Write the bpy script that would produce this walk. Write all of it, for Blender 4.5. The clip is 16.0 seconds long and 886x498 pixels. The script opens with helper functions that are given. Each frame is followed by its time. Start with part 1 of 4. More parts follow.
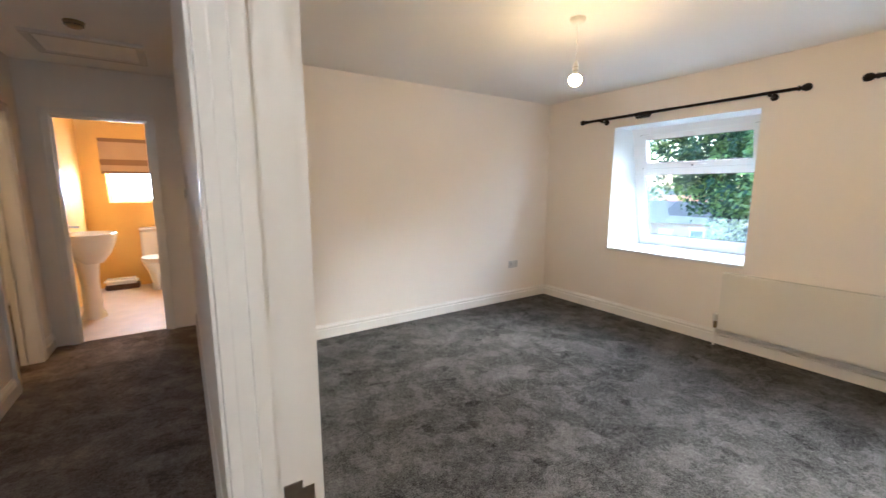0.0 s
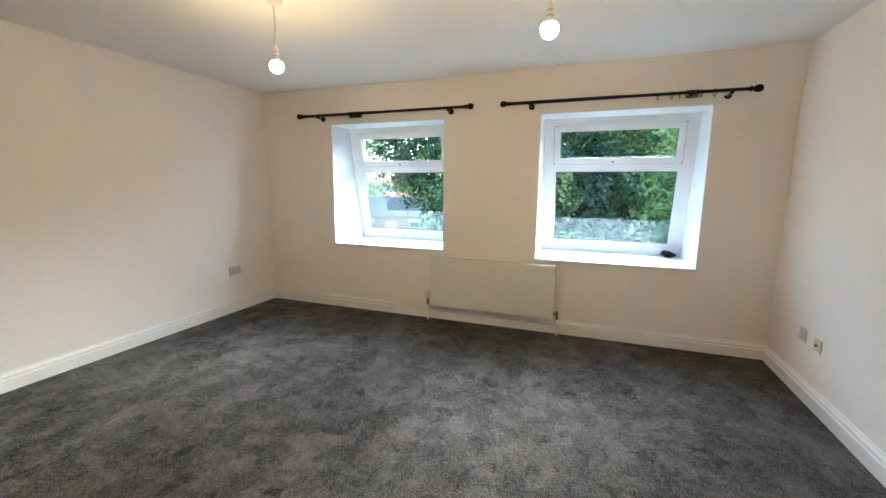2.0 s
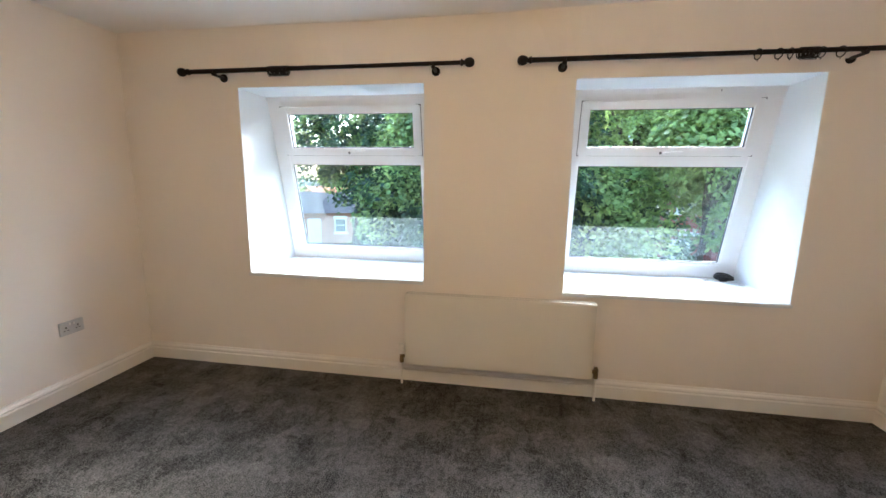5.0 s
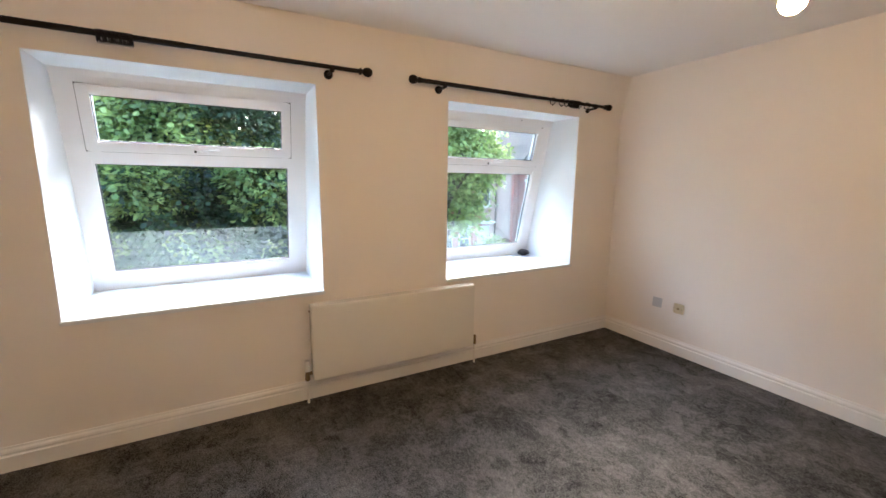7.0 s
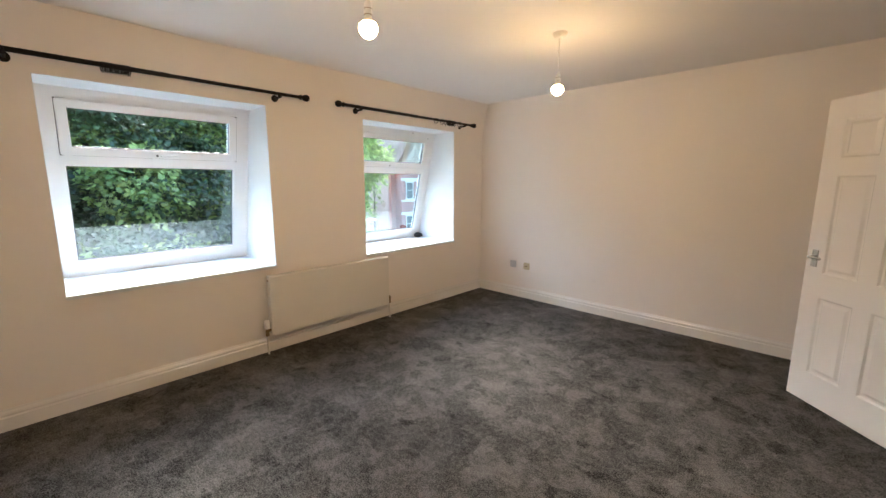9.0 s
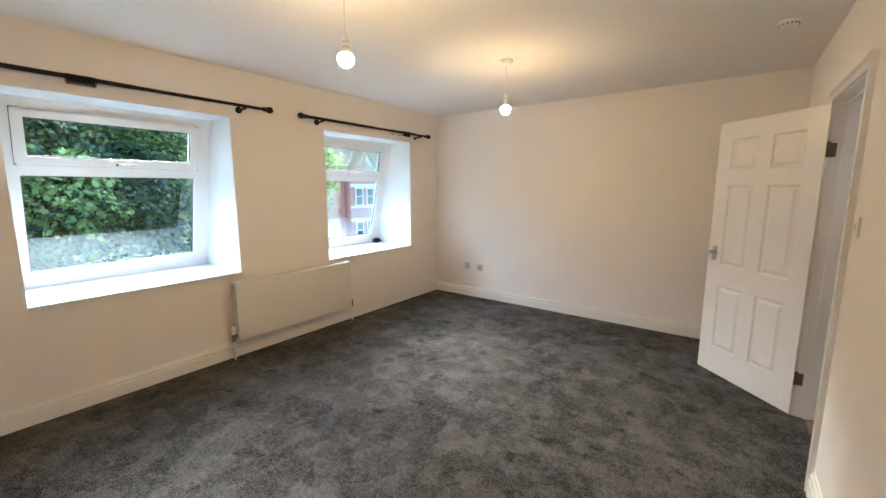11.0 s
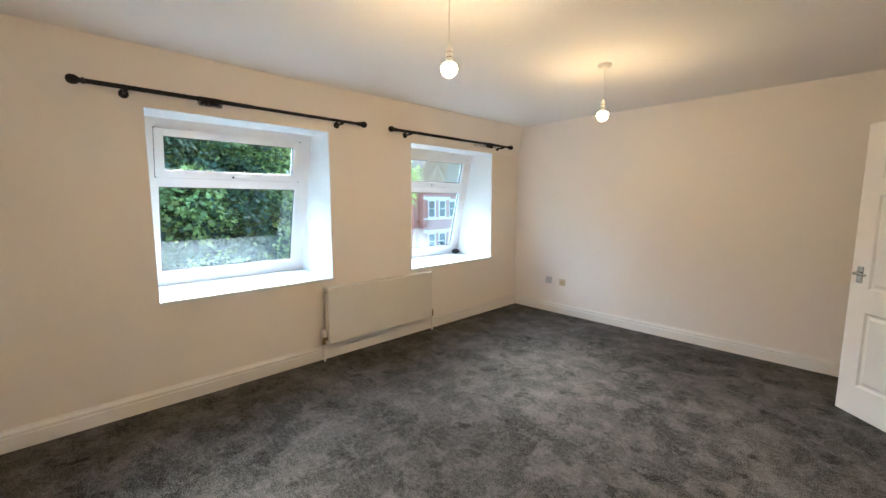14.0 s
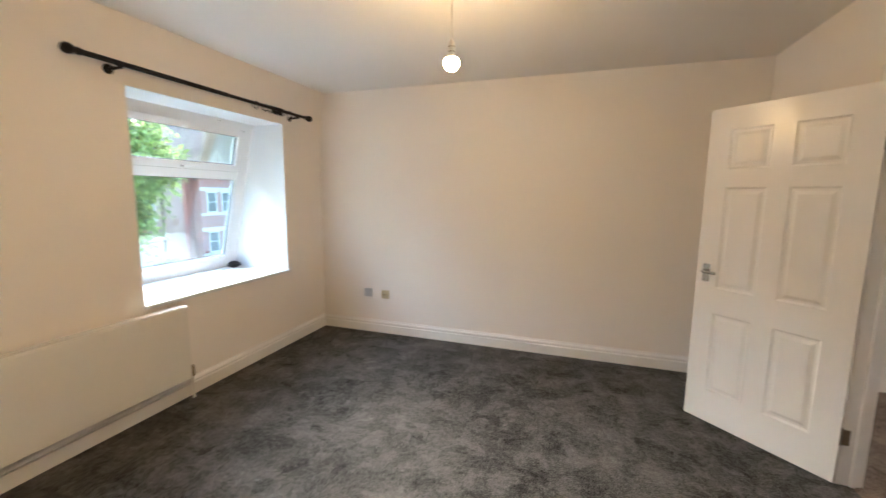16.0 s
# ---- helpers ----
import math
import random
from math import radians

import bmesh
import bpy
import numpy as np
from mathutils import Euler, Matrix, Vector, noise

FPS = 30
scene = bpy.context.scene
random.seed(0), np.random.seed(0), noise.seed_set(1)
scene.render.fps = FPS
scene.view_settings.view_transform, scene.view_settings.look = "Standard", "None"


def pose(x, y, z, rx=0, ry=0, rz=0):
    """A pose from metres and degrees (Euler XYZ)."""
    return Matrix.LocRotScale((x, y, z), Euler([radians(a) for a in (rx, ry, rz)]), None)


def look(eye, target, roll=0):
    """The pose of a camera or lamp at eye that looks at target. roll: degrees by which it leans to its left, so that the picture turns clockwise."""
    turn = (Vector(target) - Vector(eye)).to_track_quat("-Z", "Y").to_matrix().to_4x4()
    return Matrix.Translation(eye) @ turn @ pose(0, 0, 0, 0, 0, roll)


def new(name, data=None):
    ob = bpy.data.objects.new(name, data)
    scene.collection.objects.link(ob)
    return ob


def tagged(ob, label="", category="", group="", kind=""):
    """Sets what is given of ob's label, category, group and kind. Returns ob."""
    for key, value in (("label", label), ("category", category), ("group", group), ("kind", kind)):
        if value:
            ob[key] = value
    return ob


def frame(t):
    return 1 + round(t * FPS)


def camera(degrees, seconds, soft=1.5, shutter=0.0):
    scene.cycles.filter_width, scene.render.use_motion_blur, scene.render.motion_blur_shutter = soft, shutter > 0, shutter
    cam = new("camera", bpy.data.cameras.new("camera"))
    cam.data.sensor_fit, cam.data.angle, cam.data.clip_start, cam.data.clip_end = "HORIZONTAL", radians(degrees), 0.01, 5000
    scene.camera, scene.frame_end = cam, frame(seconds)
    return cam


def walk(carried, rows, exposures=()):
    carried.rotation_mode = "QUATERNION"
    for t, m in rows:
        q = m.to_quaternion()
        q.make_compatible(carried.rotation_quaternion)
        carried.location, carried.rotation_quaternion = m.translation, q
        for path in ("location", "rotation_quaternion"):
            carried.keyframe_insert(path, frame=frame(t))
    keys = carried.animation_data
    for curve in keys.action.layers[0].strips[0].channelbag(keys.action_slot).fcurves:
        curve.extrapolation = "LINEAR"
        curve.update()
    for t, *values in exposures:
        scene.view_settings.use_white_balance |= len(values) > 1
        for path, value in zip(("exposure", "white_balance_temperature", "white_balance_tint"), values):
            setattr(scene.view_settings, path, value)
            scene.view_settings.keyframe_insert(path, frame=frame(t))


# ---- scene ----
cam = camera(96.2, 16.0, shutter=0.15)
METRES, EYE, TILT, LEAN, TURN = 5.7, 1.402, 0.5, 0.0, -32.9
ROWS = [
    (1.0, 0.0183, 0.0042, -0.0015, -27.38, -9.15, -0.82),
    (1.5, 0.0218, 0.0037, -0.0016, -33.23, -9.18, -0.87),
    (2.0, 0.0229, 0.0089, -0.0024, -37.02, -9.2, -0.9),
    (2.5, 0.0365, 0.0233, -0.0041, -39.69, -9.35, -0.86),
    (3.0, 0.0662, 0.0517, -0.0065, -41.92, -9.56, -0.89),
    (3.5, 0.0912, 0.0817, -0.0049, -43.0, -9.66, -0.92),
    (4.0, 0.1125, 0.1336, 0.0009, -43.27, -9.77, -1.04),
    (6.5, 0.0614, 0.3839, 0.0029, -72.91, -9.42, -1.11),
    (7.0, 0.0126, 0.4073, 0.0052, -86.06, -9.22, -1.01),
    (7.5, -0.0464, 0.4262, 0.0041, -93.86, -9.13, -0.84),
    (8.0, -0.0992, 0.4426, 0.0006, -98.26, -9.05, -0.74),
    (10.5, -0.2133, 0.5008, 0.0033, -109.29, -8.77, -0.25),
    (11.0, -0.2142, 0.5021, 0.0041, -111.08, -8.25, -0.31),
    (11.5, -0.2132, 0.5036, 0.0036, -111.84, -7.67, -0.34),
    (12.0, -0.2102, 0.5064, 0.0034, -111.62, -7.2, -0.33),
    (12.5, -0.2049, 0.5109, 0.0025, -109.99, -6.86, -0.39),
    (13.0, -0.2009, 0.5175, 0.0022, -106.98, -6.66, -0.43),
    (13.5, -0.1999, 0.5214, 0.0011, -103.83, -6.48, -0.44),
    (14.0, -0.1982, 0.5235, 0.0006, -101.13, -6.51, -0.49),
    (14.5, -0.1899, 0.5226, -0.0002, -99.4, -6.65, -0.52),
    (15.0, -0.1604, 0.5149, 0.0001, -98.26, -6.81, -0.55),
    (15.5, -0.0826, 0.49, 0.001, -103.52, -7.37, -0.63),
    (16.0, 0.0052, 0.4528, -0.001, -129.15, -7.21, -0.7),
]
walk(cam, [(0.0, pose(-0.0365, -0.0221, 1.3946, 81.27, 0, -33.28)), (0.5, pose(0.032, 0.0103, 1.4144, 80.91, 0, -49.55))] +
     [(t, pose(0, 0, EYE, TILT, LEAN) @ pose(0, 0, 0, 0, 0, TURN) @ pose(METRES * x, METRES * y, METRES * z, 90 + pitch, roll, yaw)) for t, x, y, z, yaw, pitch, roll in ROWS],
     exposures=[(0.0, 4.92, 4980, 5), (0.8, 4.77, 4930, 0), (4.0, 4.70, 5120, 3), (6.5, 4.58, 5520, 11), (8.0, 4.58, 5620, 10), (11.0, 4.80, 5230, 4), (15.0, 4.78, 5220, 3), (15.5, 4.73, 5150, -1), (16.0, 4.78, 5430, 5)])

# ---- world, sun, exposure ----
world = bpy.data.worlds.new("overcast_sky")
world.use_nodes = True
scene.world = world
wn = world.node_tree.nodes
sky = wn.new("ShaderNodeTexSky")
sky.sky_type = "NISHITA"
sky.sun_disc = False
sky.sun_elevation = radians(27)
sky.sun_rotation = radians(106)
sky.air_density, sky.dust_density, sky.ozone_density = 1.0, 4.0, 1.0
wn["Background"].inputs["Strength"].default_value = 0.084
world.node_tree.links.new(sky.outputs[0], wn["Background"].inputs["Color"])

sun = new("sun", bpy.data.lights.new("sun", "SUN"))
sun.data.energy, sun.data.angle, sun.data.color = 0.76, radians(110), (1.0, 0.97, 0.93)
sun.matrix_world = look((39, -11, 21), (0, 0, 0))

BULB, BATH_LAMP, HALL_FILL = 16.8, 3.6, 3.8


# ---- materials ----
def mat(name, col, rough=0.5, metal=0.0, var=0.05, scale=3.0, fine=120.0, bump=0.05, col2=None, emit=None,
        strength=0.0, island=0.0, fine_var=0.0, sheen=0.0, spec=0.5, coat=0.0, depth=0.01):
    m = bpy.data.materials.new(name)
    m.use_nodes = True
    nt = m.node_tree
    b = nt.nodes["Principled BSDF"]
    b.inputs["Roughness"].default_value, b.inputs["Metallic"].default_value = rough, metal
    b.inputs["Specular IOR Level"].default_value = spec
    b.inputs["Sheen Weight"].default_value = sheen
    b.inputs["Coat Weight"].default_value = coat
    tc = nt.nodes.new("ShaderNodeTexCoord")
    big, small = nt.nodes.new("ShaderNodeTexNoise"), nt.nodes.new("ShaderNodeTexNoise")
    big.inputs["Scale"].default_value, small.inputs["Scale"].default_value = scale, fine
    big.inputs["Detail"].default_value, small.inputs["Detail"].default_value = 5, 3
    for n in (big, small):
        nt.links.new(tc.outputs["Object"], n.inputs["Vector"])
    c2 = col2 or tuple(c * (1 - var) for c in col)
    ramp = nt.nodes.new("ShaderNodeValToRGB")
    ramp.color_ramp.elements[0].position, ramp.color_ramp.elements[1].position = 0.36, 0.64
    ramp.color_ramp.elements[0].color, ramp.color_ramp.elements[1].color = (*c2, 1), (*col, 1)
    nt.links.new(big.outputs["Fac"], ramp.inputs["Fac"])
    out = ramp.outputs["Color"]
    if fine_var:
        hs = nt.nodes.new("ShaderNodeHueSaturation")
        mr = nt.nodes.new("ShaderNodeMapRange")
        mr.inputs["From Min"].default_value, mr.inputs["From Max"].default_value = 0.3, 0.7
        mr.inputs["To Min"].default_value, mr.inputs["To Max"].default_value = 1 - fine_var, 1 + fine_var
        nt.links.new(small.outputs["Fac"], mr.inputs["Value"])
        nt.links.new(mr.outputs["Result"], hs.inputs["Value"])
        nt.links.new(out, hs.inputs["Color"])
        out = hs.outputs["Color"]
    if island:
        hs = nt.nodes.new("ShaderNodeHueSaturation")
        geo = nt.nodes.new("ShaderNodeNewGeometry")
        mr = nt.nodes.new("ShaderNodeMapRange")
        mr.inputs["To Min"].default_value, mr.inputs["To Max"].default_value = 1 - island, 1 + island
        nt.links.new(geo.outputs["Random Per Island"], mr.inputs["Value"])
        nt.links.new(mr.outputs["Result"], hs.inputs["Value"])
        nt.links.new(out, hs.inputs["Color"])
        out = hs.outputs["Color"]
    nt.links.new(out, b.inputs["Base Color"])
    if bump:
        bp = nt.nodes.new("ShaderNodeBump")
        bp.inputs["Strength"].default_value, bp.inputs["Distance"].default_value = bump, depth
        nt.links.new(small.outputs["Fac"], bp.inputs["Height"])
        nt.links.new(bp.outputs["Normal"], b.inputs["Normal"])
    if emit:
        b.inputs["Emission Color"].default_value = (*emit, 1)
        b.inputs["Emission Strength"].default_value = strength
    return m


def carpet_material(name, dark, light):
    """Cut-pile carpet: pile brushed two ways in crisp-edged patches and footmarks, tufts as fine relief."""
    m = bpy.data.materials.new(name)
    m.use_nodes = True
    nt = m.node_tree
    b = nt.nodes["Principled BSDF"]
    b.inputs["Roughness"].default_value = 0.95
    b.inputs["Specular IOR Level"].default_value = 0.08
    tc = nt.nodes.new("ShaderNodeTexCoord")

    def layer(scale, detail, distortion, lo, hi, squash=(1, 1, 1), turn=0.0, rough=0.5):
        mp, n, r = nt.nodes.new("ShaderNodeMapping"), nt.nodes.new("ShaderNodeTexNoise"), nt.nodes.new("ShaderNodeMapRange")
        mp.inputs["Scale"].default_value, mp.inputs["Rotation"].default_value = squash, (0, 0, turn)
        n.inputs["Scale"].default_value, n.inputs["Detail"].default_value = scale, detail
        n.inputs["Distortion"].default_value, n.inputs["Roughness"].default_value = distortion, rough
        r.inputs["From Min"].default_value, r.inputs["From Max"].default_value = lo, hi
        r.interpolation_type = "SMOOTHSTEP"
        nt.links.new(tc.outputs["Object"], mp.inputs["Vector"])
        nt.links.new(mp.outputs["Vector"], n.inputs["Vector"])
        nt.links.new(n.outputs["Fac"], r.inputs["Value"])
        return r.outputs["Result"], n.outputs["Fac"]

    def calc(op, a, c):
        n = nt.nodes.new("ShaderNodeMath")
        n.operation = op
        for k, v in enumerate((a, c)):
            if isinstance(v, (int, float)):
                n.inputs[k].default_value = v
            else:
                nt.links.new(v, n.inputs[k])
        return n.outputs[0]

    sweep, _ = layer(1.1, 4, 0.3, 0.38, 0.62, (1.0, 1.4, 1.0), 0.6, 0.55)
    marks, _ = layer(2.9, 5, 0.2, 0.46, 0.56, (1.0, 1.5, 1.0), -0.5, 0.55)
    small_marks, _ = layer(6.0, 4, 0.2, 0.49, 0.58, (1.3, 1.0, 1.0), 0.35, 0.5)
    dents, _ = layer(5.2, 4, 0.5, 0.59, 0.66, (1.0, 1.4, 1.0), 0.9)
    clumps, _ = layer(38.0, 3, 0.0, 0.35, 0.65)
    tufts, raw = layer(150.0, 2, 0.0, 0.36, 0.64)
    v = calc("ADD", calc("MULTIPLY", sweep, 0.15), calc("MULTIPLY", marks, 0.14))
    v = calc("ADD", v, calc("MULTIPLY", small_marks, 0.16))
    v = calc("ADD", v, calc("MULTIPLY", clumps, 0.20))
    v = calc("SUBTRACT", v, calc("MULTIPLY", dents, 0.20))
    v = calc("ADD", v, calc("MULTIPLY", calc("SUBTRACT", tufts, 0.5), 0.50))
    v = calc("ADD", v, 0.13)
    pile = calc("SUBTRACT", calc("ADD", calc("MULTIPLY", marks, 0.7), calc("MULTIPLY", small_marks, 0.6)), dents)
    ramp = nt.nodes.new("ShaderNodeValToRGB")
    ramp.color_ramp.elements[0].position, ramp.color_ramp.elements[1].position = -0.0, 1.0
    ramp.color_ramp.elements[0].color, ramp.color_ramp.elements[1].color = (*dark, 1), (*light, 1)
    nt.links.new(v, ramp.inputs["Fac"])
    nt.links.new(ramp.outputs["Color"], b.inputs["Base Color"])
    bp = nt.nodes.new("ShaderNodeBump")
    bp.inputs["Strength"].default_value, bp.inputs["Distance"].default_value = 0.7, 0.005
    nt.links.new(calc("ADD", raw, calc("MULTIPLY", clumps, 0.5)), bp.inputs["Height"])
    lie = nt.nodes.new("ShaderNodeBump")
    lie.inputs["Strength"].default_value, lie.inputs["Distance"].default_value = 0.2, 0.012
    nt.links.new(pile, lie.inputs["Height"])
    nt.links.new(lie.outputs["Normal"], bp.inputs["Normal"])
    nt.links.new(bp.outputs["Normal"], b.inputs["Normal"])
    return m


def brick_material(name, a, b, mortar):
    m = mat(name, a, 0.9, bump=0.3)
    nt = m.node_tree
    bs = nt.nodes["Principled BSDF"]
    tc = [n for n in nt.nodes if n.type == "TEX_COORD"][0]
    br = nt.nodes.new("ShaderNodeTexBrick")
    br.inputs["Color1"].default_value, br.inputs["Color2"].default_value = (*a, 1), (*b, 1)
    br.inputs["Mortar"].default_value = (*mortar, 1)
    br.inputs["Scale"].default_value, br.inputs["Mortar Size"].default_value = 1.0, 0.01
    br.inputs["Brick Width"].default_value, br.inputs["Row Height"].default_value = 0.225, 0.075
    sep, com = nt.nodes.new("ShaderNodeSeparateXYZ"), nt.nodes.new("ShaderNodeCombineXYZ")
    add = nt.nodes.new("ShaderNodeMath")
    nt.links.new(tc.outputs["Object"], sep.inputs[0])
    nt.links.new(sep.outputs["X"], add.inputs[0])
    nt.links.new(sep.outputs["Y"], add.inputs[1])
    nt.links.new(add.outputs[0], com.inputs["X"])
    nt.links.new(sep.outputs["Z"], com.inputs["Y"])
    nt.links.new(com.outputs[0], br.inputs["Vector"])
    nt.links.new(br.outputs["Color"], bs.inputs["Base Color"])
    return m


def glass_material(name, tint=(0.86, 0.92, 0.90), base=0.0, gain=1.2):
    """Clear double glazing: sees through, with the even gloss of its coatings and a Fresnel rise."""
    m = bpy.data.materials.new(name)
    m.use_nodes = True
    nt = m.node_tree
    nt.nodes.remove(nt.nodes["Principled BSDF"])
    tr, gl, mix = nt.nodes.new("ShaderNodeBsdfTransparent"), nt.nodes.new("ShaderNodeBsdfGlossy"), nt.nodes.new("ShaderNodeMixShader")
    tr.inputs["Color"].default_value = (*tint, 1)
    gl.inputs["Roughness"].default_value = 0.0
    gl.inputs["Color"].default_value = (0.86, 1.0, 0.97, 1)
    fr, mul = nt.nodes.new("ShaderNodeFresnel"), nt.nodes.new("ShaderNodeMath")
    fr.inputs["IOR"].default_value = 1.5
    mul.operation, mul.use_clamp = "MULTIPLY_ADD", True
    mul.inputs[1].default_value, mul.inputs[2].default_value = gain, base
    nt.links.new(fr.outputs[0], mul.inputs[0])
    nt.links.new(mul.outputs[0], mix.inputs[0])
    nt.links.new(tr.outputs[0], mix.inputs[1])
    nt.links.new(gl.outputs[0], mix.inputs[2])
    nt.links.new(mix.outputs[0], nt.nodes["Material Output"].inputs["Surface"])
    return m


def leaf_material(name, a, b):
    # clump-sized colour noise paints lit clusters and dark hollows into the foliage
    m = mat(name, a, 0.42, col2=b, scale=1.1, fine=14, bump=0, island=0.4, spec=0.5)
    nt = m.node_tree
    bs = nt.nodes["Principled BSDF"]
    src = bs.inputs["Base Color"].links[0].from_socket
    tl, mix = nt.nodes.new("ShaderNodeBsdfTranslucent"), nt.nodes.new("ShaderNodeMixShader")
    mix.inputs[0].default_value = 0.5
    nt.links.new(src, tl.inputs["Color"])
    nt.links.new(bs.outputs[0], mix.inputs[1])
    nt.links.new(tl.outputs[0], mix.inputs[2])
    nt.links.new(mix.outputs[0], nt.nodes["Material Output"].inputs["Surface"])
    return m


PAINT = mat("cream_wall_paint", (0.86, 0.81, 0.755), 0.75, var=0.03, scale=0.8, fine=260, bump=0.06, depth=0.002)
CEIL = mat("white_ceiling_paint", (0.86, 0.84, 0.81), 0.85, var=0.03, scale=0.7, fine=200, bump=0.06, depth=0.002)
REVEAL = mat("bright_white_reveal_paint", (0.75, 0.77, 0.79), 0.6, var=0.02, scale=2, fine=160, bump=0.05, depth=0.002)
GLOSS = mat("white_gloss_woodwork", (0.85, 0.83, 0.80), 0.25, var=0.03, scale=4, fine=60, bump=0.03, depth=0.002)
DOORW = mat("white_satin_door", (0.82, 0.79, 0.76), 0.24, var=0.02, scale=3, fine=90, bump=0.02, depth=0.002)
UPVC = mat("white_upvc", (0.84, 0.85, 0.86), 0.3, var=0.02, scale=5, fine=90, bump=0.0)
RADW = mat("radiator_enamel", (0.80, 0.775, 0.715), 0.27, var=0.02, scale=3, fine=150, bump=0.02, depth=0.002)
CARPET = carpet_material("dark_grey_carpet", (0.017, 0.0162, 0.0158), (0.180, 0.171, 0.163))
HCARPET = carpet_material("dark_hall_carpet", (0.058, 0.044, 0.035), (0.32, 0.25, 0.20))
BLACK = mat("black_painted_metal", (0.008, 0.005, 0.0045), 0.5, 0.0, var=0.3, scale=12, fine=80, bump=0.05, spec=0.22)
PLASTIC = mat("white_plastic", (0.80, 0.78, 0.74), 0.35, var=0.02, bump=0)
CREAMPL = mat("aged_cream_plastic", (0.62, 0.53, 0.34), 0.4, var=0.06, bump=0)
STEELPL = mat("grey_plate", (0.56, 0.56, 0.56), 0.42, 0.2, var=0.04, bump=0)
# rubber of the glazing seals, also the painted shadow gap round the sash
SEAL_GAP = mat("grey_seal_and_shadow_gap", (0.07, 0.072, 0.075), 0.6, bump=0)
CHROME = mat("satin_chrome", (0.55, 0.54, 0.52), 0.25, 1.0, var=0.1, scale=30, bump=0)
BRONZE = mat("tarnished_hinge", (0.20, 0.16, 0.12), 0.45, 0.8, var=0.3, scale=30, bump=0.1)
BRASS = mat("dull_brass", (0.30, 0.22, 0.12), 0.4, 0.9, var=0.2, scale=30, bump=0)
RUBBER = mat("black_cable", (0.01, 0.01, 0.011), 0.45, bump=0)
WHITEWIRE = mat("white_wire", (0.7, 0.7, 0.7), 0.5, bump=0)
DARK = mat("dark_slot", (0.02, 0.02, 0.02), 0.6, bump=0)
BULBM = mat("lit_bulb_glass", (0.9, 0.85, 0.75), 0.4, bump=0, var=0, emit=(1.0, 0.60, 0.25), strength=BULB)
BULBN = mat("warm_bulb_envelope", (0.9, 0.8, 0.65), 0.3, bump=0, var=0, emit=(1.0, 0.60, 0.27), strength=0.06)
GLASS = glass_material("window_glass", (0.88, 0.93, 0.91), 0.0, 0.8)
COATED = glass_material("coated_window_glass", (0.84, 0.92, 0.90), 0.14, 0.12)
ORANGE = mat("orange_bathroom_paint", (0.76, 0.47, 0.11), 0.7, var=0.05, bump=0.05, depth=0.002)
CERAMIC = mat("white_ceramic", (0.82, 0.80, 0.76), 0.12, var=0.01, bump=0)
VINYL = mat("beige_vinyl_floor", (0.62, 0.50, 0.36), 0.45, var=0.1, scale=6, bump=0.03)
BLIND = mat("striped_blind_cloth", (0.52, 0.36, 0.22), 0.9, var=0.1, fine=300, bump=0.2)
BLIND2 = mat("dark_blind_band", (0.28, 0.16, 0.08), 0.9, var=0.1, fine=300, bump=0.2)
BROWN = mat("dark_brown_wood", (0.09, 0.045, 0.025), 0.5, var=0.3, scale=8, bump=0.1)
FROST = mat("self_lit_frosted_pane", (0.8, 0.8, 0.8), 0.5, bump=0, emit=(0.95, 0.96, 1.0), strength=1.6)
LAMPM = mat("lit_lamp_diffuser", (0.9, 0.9, 0.9), 0.5, bump=0, emit=(1.0, 0.56, 0.22), strength=BATH_LAMP)
HFILLM = mat("hall_fill_glow", (0.9, 0.9, 0.9), 0.5, bump=0, emit=(1.0, 0.84, 0.66), strength=HALL_FILL)
BRICK = brick_material("red_brick", (0.34, 0.075, 0.05), (0.27, 0.06, 0.042), (0.26, 0.2, 0.18))
ORBRICK = brick_material("orange_brick", (0.34, 0.11, 0.055), (0.28, 0.09, 0.05), (0.26, 0.2, 0.16))
RENDERW = mat("grey_render", (0.30, 0.25, 0.235), 0.9, var=0.2, scale=0.6, fine=30, bump=0.3)
SLATE = mat("slate_roof", (0.05, 0.05, 0.058), 0.9, spec=0.2, var=0.25, scale=3, fine=12, bump=0.5, depth=0.03)
TILE = mat("orange_clay_tiles", (0.36, 0.11, 0.05), 0.8, var=0.25, scale=4, fine=14, bump=0.5, depth=0.03)
STONE = mat("cream_painted_stone", (0.62, 0.58, 0.52), 0.8, var=0.1, bump=0.1)
TIMBER = mat("black_timber", (0.02, 0.018, 0.016), 0.7, bump=0.1)
OUTWHITE = mat("white_painted_wall", (0.6, 0.6, 0.59), 0.7, var=0.1, bump=0.1)
OUTGLASS = mat("dark_window_glass", (0.05, 0.06, 0.07), 0.08, var=0.2, bump=0)
GRASS = mat("grass", (0.06, 0.10, 0.03), 0.95, var=0.4, scale=1.2, fine=40, bump=0.6, fine_var=0.3, depth=0.05)
ASPHALT = mat("asphalt", (0.06, 0.06, 0.062), 0.9, var=0.2, scale=0.8, fine=60, bump=0.3, fine_var=0.2)
BARK = mat("bark", (0.09, 0.07, 0.05), 0.95, var=0.4, scale=6, fine=30, bump=0.8, depth=0.04)
# in the crowns LEAF_A also paints lit sprays, LEAF_B the inner shade
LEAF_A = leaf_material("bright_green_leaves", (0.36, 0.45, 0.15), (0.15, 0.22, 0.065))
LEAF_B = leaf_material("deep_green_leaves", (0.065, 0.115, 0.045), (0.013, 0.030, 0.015))


